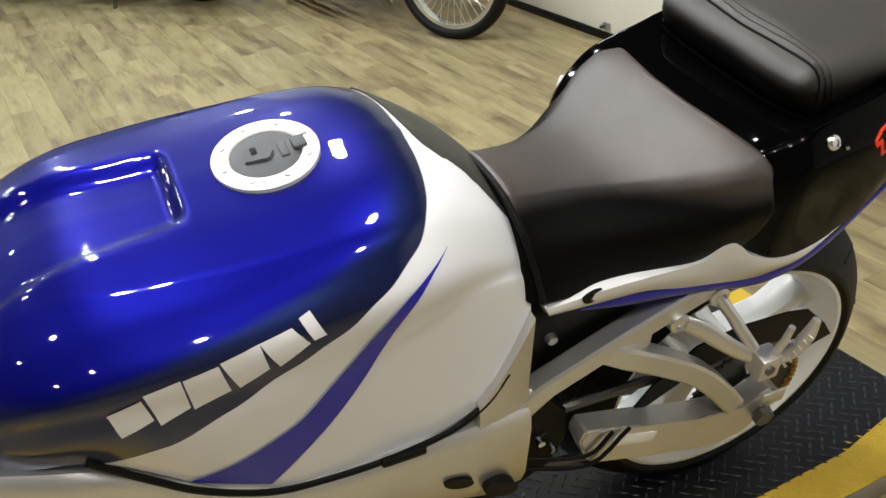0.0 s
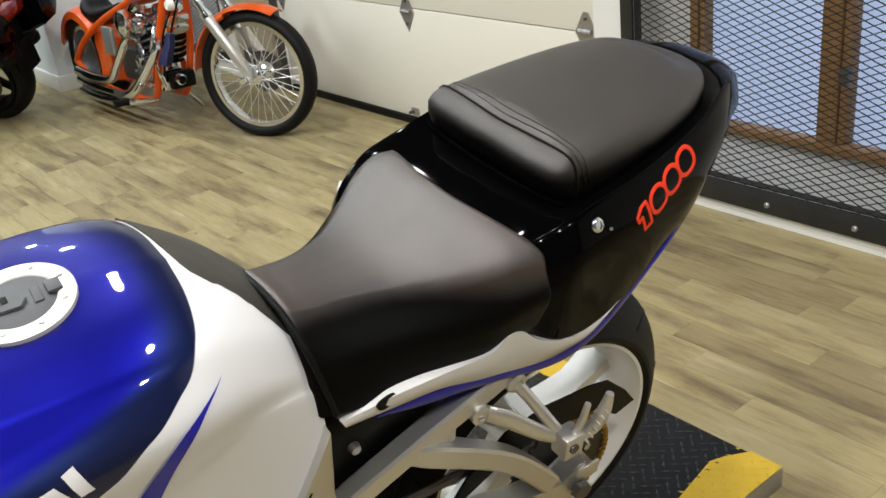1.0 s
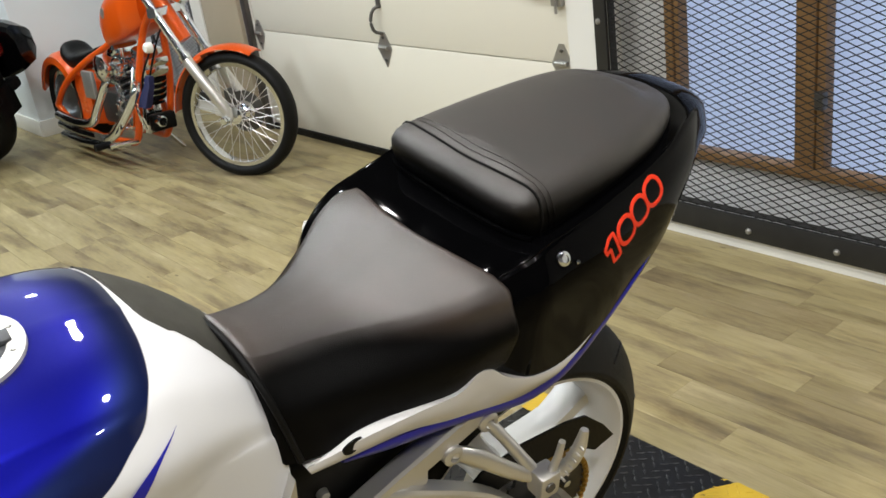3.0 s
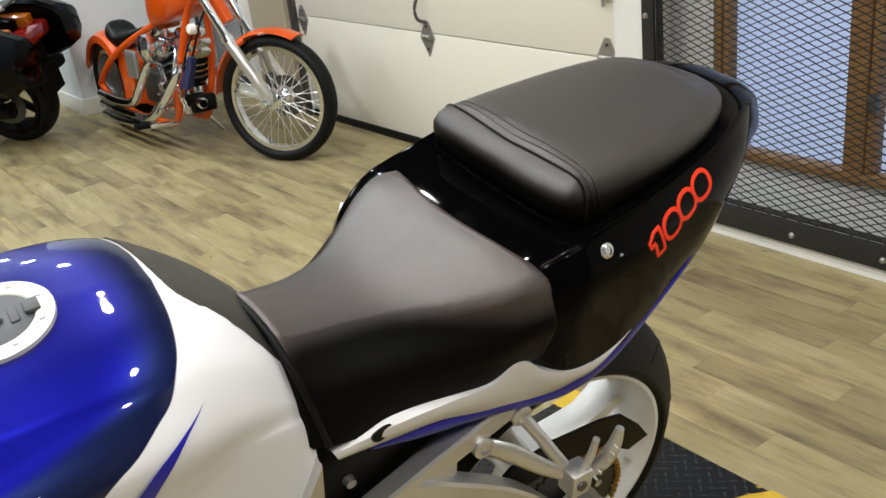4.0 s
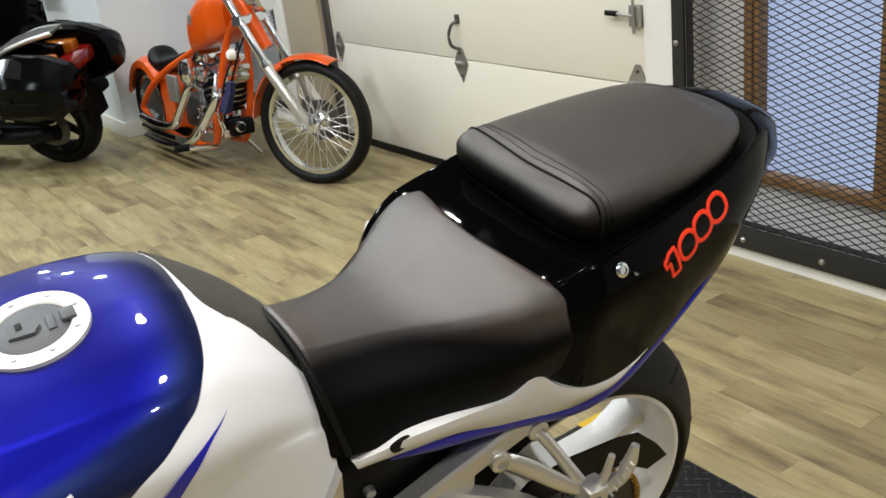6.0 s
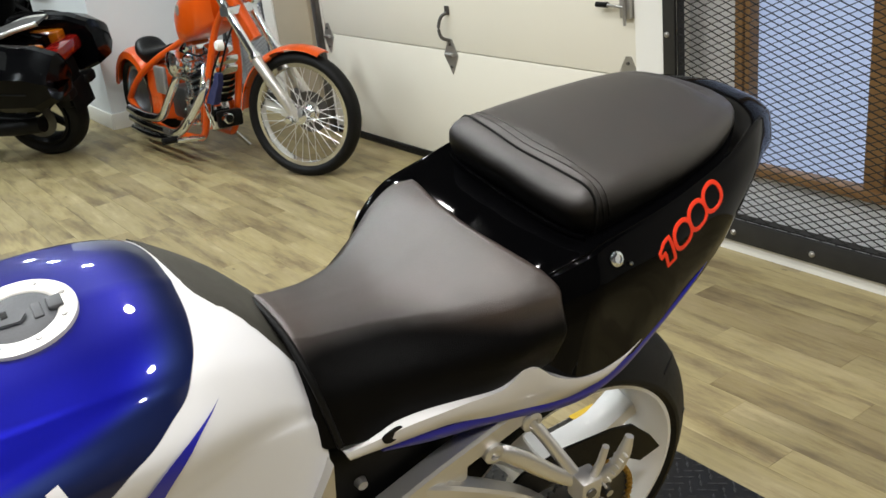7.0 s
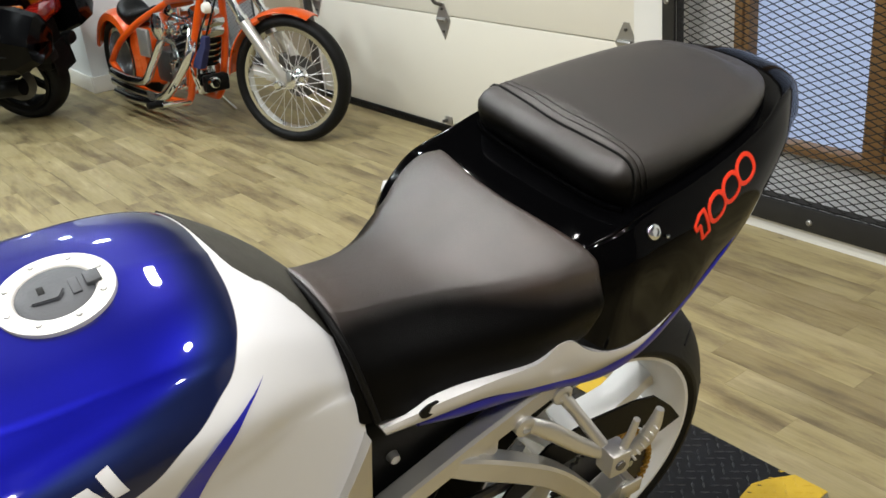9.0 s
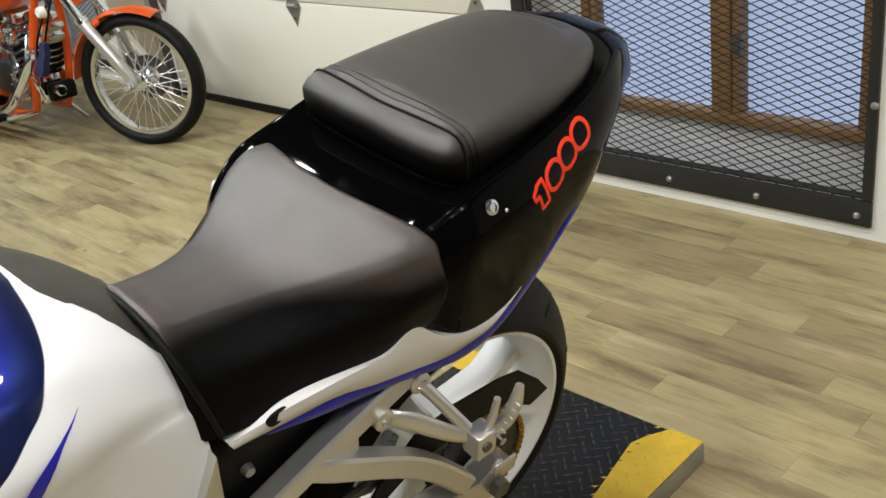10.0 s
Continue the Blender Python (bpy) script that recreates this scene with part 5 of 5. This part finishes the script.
# ---- the touring motorcycle (x ahead, y to its left, leaning to its left) ----
TB = thing("touring_motorcycle", pose(-4.655, 0.38, 0, -13, 0, 222), "black touring motorcycle with hard saddlebags, seen from behind", "motorcycle")
tw = part("rear_wheel", lathe([(-.07, .165), (-.07, .185), (0, .17), (.07, .185), (.07, .165), (0, .155)], 48, "Y", (0, 0, .262)), M_PLASTIC, TB, "black cast rear wheel")
part("tyre", lathe([(.078 * math.cos(t), .216 + .046 * math.sin(t)) for t in np.linspace(0, 2 * math.pi, 17)[:-1]], 56, "Y", (0, 0, .262)), M_RUBBER, tw, "black rear tyre")
part("brake_disc", lathe([(.08, .06), (.085, .06), (.085, .12), (.08, .12)], 32, "Y", (0, 0, .262)), M_STEEL, tw)
for k in range(5):
    t = 2 * math.pi * k / 5
    part("spoke", bar([(.03 * math.cos(t), 0, .262 + .03 * math.sin(t)), (.17 * math.cos(t), 0, .262 + .17 * math.sin(t))], .018, shape=SQUARE), M_PLASTIC, tw)
for sg in (1, -1):
    bg = bmesh.new()
    rows_ = []
    for x, z0, z1, y1 in ((-.385, .53, .63, .31), (-.36, .46, .68, .355), (-.25, .42, .725, .38), (-.05, .425, .745, .385), (.12, .45, .73, .37), (.20, .50, .66, .32)):
        z1 += .03 if sg < 0 else 0
        rows_.append([(x, sg * a, b) for a, b in ((.15, z0 + .02), (.17, z0), (y1 - .05, z0), (y1, z0 + .05), (y1 + .004, z1 - .10), (y1 - .02, z1 - .07), (.215, z1), (.17, z1), (.15, z1 - .02))])
    rings(bg, rows_)
    bag = part("saddlebag", bg, M_SATIN, TB, "black hard saddlebag with a bevelled lid")
    bag.data.set_sharp_from_angle(angle=radians(20))
    part("lid_band", bar([(-.30, sg * .352, .53), (-.22, sg * .386, .545), (-.05, sg * .391, .56), (.12, sg * .376, .575)], .004, seg=6), M_PLASTIC, bag)
    lp_ = bmesh.new()
    up_z = .03 if sg < 0 else 0
    plate(lp_, [(-.335, sg * .325, .625 + up_z), (-.335, sg * .235, .655 + up_z), (-.06, sg * .235, .741 + up_z), (-.06, sg * .352, .692 + up_z)], (0, sg * .4, .92), .004)
    part("lid_panel", lp_, M_LID, bag, "matte black lid panel", smooth=False)
    part("latch", blk(-.05, sg * .392, .565, .06, .008, .035, .003), M_PLASTIC, bag)
    part("turn_signal", blk(-.28, sg * .11, .415, .08, .09, .065, .02), M_PLASTIC, TB, "black rear indicator pod")
    part("amber_lens", blk(-.13, sg * .11, .66, .20, .08, .075, .018), M_LAMPAMBER, TB, "amber indicator lens")
    part("rack_rail", bar([(-.22, sg * .05, .80), (-.05, sg * .10, .775), (.11, sg * .11, .715), (.17, sg * .12, .61)], .014, curve=4), M_ALU, TB, "silver luggage rack rail")
rp = bmesh.new()
plate(rp, [(-.235, -.05, .80), (-.235, .05, .80), (-.05, .10, .772), (.13, .11, .728), (.13, -.11, .728), (-.05, -.10, .772)], (0, 0, 1), .012)
part("rack_plate", rp, M_STEEL, TB, "silver luggage rack plate")
part("tail_light", blk(-.27, 0, .628, .12, .24, .085, .025), M_LAMPRED, TB, "red tail light")
part("tail_cowl", body([(-.24, .70, .09, .66, .60, .08, 2.6), (0, .73, .12, .66, .55, .11, 2.6), (.30, .70, .12, .65, .50, .1, 2.5)], 16, 20, 5), M_SATIN, TB, "black tail cowl").matrix_basis = pose(.07, 0, 0, 0, 0, -90)
part("rear_fender", blk(-.22, 0, .44, .10, .20, .26, .03, None), M_PLASTIC, TB, "black rear mudguard")
part("plate_holder", blk(-.285, 0, .36, .008, .20, .17, .003), M_PLASTIC, TB, "dark plate holder")
part("dual_seat", body([(-.32, .72, .11, .68, .62, .1, 2.6), (-.05, .66, .15, .62, .54, .13, 2.8), (.32, .72, .13, .66, .56, .11, 2.8)], 16, 20, 5), M_SEAT, TB, "black dual seat").matrix_basis = pose(.50, 0, 0, 0, 0, -90)
part("fuel_tank", body([(-.30, .80, .12, .72, .62, .1, 2.6), (0, .92, .17, .78, .60, .14, 2.6), (.28, .88, .13, .78, .62, .1, 2.6)], 18, 22, 5), M_SATIN, TB, "black fuel tank").matrix_basis = pose(1.05, 0, 0, 0, 0, -90)
part("engine", blk(.68, 0, .32, .44, .34, .34, .06), M_PLASTIC, TB, "dark engine block")
fp = bmesh.new()
plate(fp, [(.24, .185, .30), (.30, .185, .25), (.62, .185, .24), (.66, .185, .46), (.40, .185, .47), (.31, .185, .42)], (0, 1, 0), .022)
part("side_panel", fp, M_GREYSTEEL, TB, "silver frame side panel", smooth=False)
part("fairing", body([(-.30, .90, .22, .66, .30, .15, 2.8), (.0, 1.12, .28, .74, .30, .18, 2.8), (.30, 1.0, .16, .74, .45, .1, 2.4)], 18, 24, 6), M_SATIN, TB, "black front fairing").matrix_basis = pose(1.42, 0, 0, 0, 0, -90)
part("exhaust", bar([(.45, .15, .24), (.12, .17, .25), (-.10, .175, .27)], [.03, .044, .046], curve=4), M_PLASTIC, TB, "black silencer")
part("swing_arm", bar([(0, .11, .262), (.5, .12, .31)], .028, shape=SQUARE), M_PLASTIC, TB)
part("foot_peg", bar([(.36, .18, .25), (.36, .26, .25)], .014), M_ALU, TB, "silver passenger footrest")
part("side_stand", bar([(.47, .15, .22), (.50, .235, .03)], .013), M_STEEL, TB, "steel side stand")
part("stand_foot", blk(.50, .24, .034, .07, .03, .010, .003), M_STEEL, TB)
tfw = part("front_wheel", lathe([(.06 * math.cos(t), .22 + .045 * math.sin(t)) for t in np.linspace(0, 2 * math.pi, 17)[:-1]], 48, "Y", (1.48, 0, .265)), M_RUBBER, TB, "black front tyre")
part("rim", lathe([(-.04, .17), (.04, .17), (.04, .18), (-.04, .18)], 40, "Y", (1.48, 0, .265)), M_STEEL, tfw)
part("front_fork", bar([(1.48, .0, .265), (1.34, 0, .72)], .05), M_STEEL, TB)

for px_, py_, yaw_ in ((-6.35, -.05, -38), (-7.5, .55, -25)):
    copy_thing(TB, pose(px_ - .9, py_ + .5, 0, -10, 0, yaw_))

# ---- lamps ----
LAMPS = [(x, y) for y in (-4.6, -2.9, -1.25, 0.1) for x in (-6.2, -4.4, -2.7, -1.2, 0.4, 2.2)]
for x, y in LAMPS:
    fx = thing("ceiling_spot", pose(x, y, 3.2), "round recessed ceiling lamp, lit", "ceiling lamp", "ceiling lamps")
    part("trim_ring", lathe([(-.02, .075), (-.02, .10), (0, .10), (0, .075)], 32, "Z"), M_TRIM, fx)
    ld = bpy.data.lights.new("lamp", "AREA")
    ld.shape, ld.size, ld.energy, ld.color = "DISK", 0.14, LAMP_W * (2.0 if y == -2.9 and x < -6 else 0.45 if y < -2 else 1.2 if y < 0 else 1.05) * (1.5 if x > 2 else 1.35 if x == 0.4 and y < 0 else 1.25 if y == -1.25 and -3 < x < -1 else 1.12 if x < -2 else 1), COOL_RGB if x < -2 else LAMP_RGB
    lo = new("lamp", ld)
    lo.parent = fx
    lo.matrix_basis = pose(0, 0, -.012)

# ---- tread lugs of the platform ----
vs, fs = [], []
i = 0
y = LY0 + 0.02
while y < LY1 - 0.01:
    x = LX0 + 0.01 + (0.016 if i % 2 else 0)
    j = 0
    while x < LX1 - 0.005:
        t = radians(45 if (i + j) % 2 else -45)
        c, s = math.cos(t), math.sin(t)
        k = len(vs)
        for a, b, h in ((-.011, 0, 0), (0, -.0032, 0), (.011, 0, 0), (0, .0032, 0), (-.006, 0, .0016), (0, -.0014, .0018), (.006, 0, .0016), (0, .0014, .0018)):
            vs.append((x + a * c - b * s, y + a * s + b * c, .0503 + h + (0.0012 if x > .17 else 0)))
        fs += [(k, k + 1, k + 5, k + 4), (k + 1, k + 2, k + 6, k + 5), (k + 2, k + 3, k + 7, k + 6), (k + 3, k, k + 4, k + 7), (k + 4, k + 5, k + 6, k + 7)]
        x += .032
        j += 1
    y += .016
    i += 1
me = bpy.data.meshes.new("tread_lug")
me.from_pydata(vs, [], fs)
me.materials.append(M_LUG)
me.materials.append(M_YELLOW)
for p in me.polygons:
    cx, cy = p.center.x, p.center.y
    p.material_index = 1 if (cx > (.20 if cy < .27 else .178) or (cx < LX0 + .05 and cy > .45)) else 0
lg = new("tread_lug", me)
lg.parent = lift
tagged(lg, "raised diamond tread lugs", kind="stuff")


# ---- floor planks ----
def plank_material():
    m = bpy.data.materials.new("plank")
    m.use_nodes = True
    nt = m.node_tree
    b = nt.nodes["Principled BSDF"]
    info = nt.nodes.new("ShaderNodeObjectInfo")
    geo = nt.nodes.new("ShaderNodeNewGeometry")
    seed = nt.nodes.new("ShaderNodeMath")
    seed.operation = "ADD"
    nt.links.new(info.outputs["Random"], seed.inputs[0])
    nt.links.new(geo.outputs["Random Per Island"], seed.inputs[1])
    off = nt.nodes.new("ShaderNodeMath")
    off.operation = "MULTIPLY"
    off.inputs[1].default_value = 37.0
    nt.links.new(seed.outputs[0], off.inputs[0])
    comb = nt.nodes.new("ShaderNodeCombineXYZ")
    nt.links.new(off.outputs[0], comb.inputs["Z"])
    add = nt.nodes.new("ShaderNodeVectorMath")
    add.operation = "ADD"
    nt.links.new(geo.outputs["Position"], add.inputs[0])
    nt.links.new(comb.outputs[0], add.inputs[1])

    def noise_at(sx, sy, scale, detail=4, rough=0.55):
        mp = nt.nodes.new("ShaderNodeVectorMath")
        mp.operation = "MULTIPLY"
        mp.inputs[1].default_value = (sx, sy, 1)
        nt.links.new(add.outputs[0], mp.inputs[0])
        n = nt.nodes.new("ShaderNodeTexNoise")
        n.inputs["Scale"].default_value, n.inputs["Detail"].default_value, n.inputs["Roughness"].default_value = scale, detail, rough
        nt.links.new(mp.outputs[0], n.inputs["Vector"])
        return n.outputs["Fac"]

    def ramp(fac, stops):
        r = nt.nodes.new("ShaderNodeValToRGB")
        while len(r.color_ramp.elements) < len(stops):
            r.color_ramp.elements.new(0.5)
        for el, (p, c) in zip(r.color_ramp.elements, stops):
            el.position, el.color = p, (*c, 1)
        nt.links.new(fac, r.inputs["Fac"])
        return r.outputs["Color"]

    def mix(fac, a, c, mode="MIX", amount=None):
        x = nt.nodes.new("ShaderNodeMix")
        x.data_type, x.blend_type = "RGBA", mode
        if amount is not None:
            x.inputs[0].default_value = amount
        else:
            nt.links.new(fac, x.inputs[0])
        nt.links.new(a, x.inputs[6])
        nt.links.new(c, x.inputs[7])
        return x.outputs[2]
    broad = noise_at(1.3, 6.0, 1.7, 7, 0.66)
    base = ramp(broad, [(0.29, (0.132, 0.100, 0.053)), (0.40, (0.226, 0.183, 0.102)), (0.50, (0.320, 0.270, 0.140)), (0.60, (0.340, 0.287, 0.163)), (0.72, (0.455, 0.388, 0.232))])
    fine = noise_at(4.0, 110.0, 1.6, 6, 0.65)
    grain = ramp(fine, [(0.32, (0.62, 0.59, 0.56)), (0.60, (1.03, 1.03, 1.03))])
    col = mix(None, base, grain, "MULTIPLY", 0.38)
    tone = ramp(seed.outputs[0], [(0.0, (0.80, 0.76, 0.71)), (0.5, (0.98, 0.97, 0.93)), (1.0, (1.10, 1.08, 1.02))])
    fr = nt.nodes.new("ShaderNodeMath")
    fr.operation = "FRACT"
    nt.links.new(off.outputs[0], fr.inputs[0])
    nt.links.new(fr.outputs[0], tone.node.inputs["Fac"])
    col = mix(None, col, tone, "MULTIPLY", 1.0)
    blotch = ramp(noise_at(1.1, 5.5, 2.4, 7, 0.75), [(0.34, (0.60, 0.52, 0.43)), (0.46, (0.93, 0.91, 0.88)), (0.62, (1.08, 1.06, 1.02))])
    col = mix(None, col, blotch, "MULTIPLY", 0.65)
    vor = nt.nodes.new("ShaderNodeTexVoronoi")
    vor.inputs["Scale"].default_value = 3.2
    mp = nt.nodes.new("ShaderNodeVectorMath")
    mp.operation = "MULTIPLY"
    mp.inputs[1].default_value = (1, 2.4, 1)
    nt.links.new(add.outputs[0], mp.inputs[0])
    nt.links.new(mp.outputs[0], vor.inputs["Vector"])
    knot = ramp(vor.outputs["Distance"], [(0.0, (0.28, 0.24, 0.20)), (0.03, (0.5, 0.46, 0.42)), (0.05, (1, 1, 1))])
    col = mix(None, col, knot, "MULTIPLY", 0.85)
    nt.links.new(col, b.inputs["Base Color"])
    mr = nt.nodes.new("ShaderNodeMapRange")
    mr.inputs["To Min"].default_value, mr.inputs["To Max"].default_value = 0.38, 0.58
    nt.links.new(broad, mr.inputs["Value"])
    nt.links.new(mr.outputs["Result"], b.inputs["Roughness"])
    bump = nt.nodes.new("ShaderNodeBump")
    bump.inputs["Strength"].default_value, bump.inputs["Distance"].default_value = 0.12, 0.001
    nt.links.new(fine, bump.inputs["Height"])
    nt.links.new(bump.outputs["Normal"], b.inputs["Normal"])
    return m


M_PLANK = plank_material()
PW, PL = 0.098, 0.64
EDGE = 0.0003


def plank_shape(x0, x1, y0, y1):
    v = [(x0, y0, -.006), (x1, y0, -.006), (x1, y1, -.006), (x0, y1, -.006), (x0 + EDGE, y0 + EDGE, 0), (x1 - EDGE, y0 + EDGE, 0), (x1 - EDGE, y1 - EDGE, 0), (x0 + EDGE, y1 - EDGE, 0)]
    return v, [(4, 5, 6, 7), (0, 1, 5, 4), (1, 2, 6, 5), (2, 3, 7, 6), (3, 0, 4, 7)]


pm = bpy.data.meshes.new("plank")
v, f_ = plank_shape(0, PL, 0, PW)
pm.from_pydata(v, [], f_)
pm.materials.append(M_PLANK)
rest_v, rest_f = [], []
rng = random.Random(11)
y = 0.67 - PW * 83
while y < WALL_Y - .001:
    x = -8.98 - rng.random() * PL
    while x < 4.0:
        if -4.9 < x < 0.9 and -0.75 < y < WALL_Y - PW:
            ob = new("plank", pm)
            ob.parent = FLOOR
            ob.location = (x, y, 0)
        else:
            xa, xb = max(x, -9.0), min(x + PL, 4.0)
            v, f_ = plank_shape(xa, xb, y, min(y + PW, WALL_Y))
            k = len(rest_v)
            rest_v += v
            rest_f += [tuple(q + k for q in face) for face in f_]
        x += PL
    y += PW
rm = bpy.data.meshes.new("outer_planks")
rm.from_pydata(rest_v, [], rest_f)
rm.materials.append(M_PLANK)
ro = new("outer_planks", rm)
ro.parent = FLOOR
tagged(ro, kind="stuff")
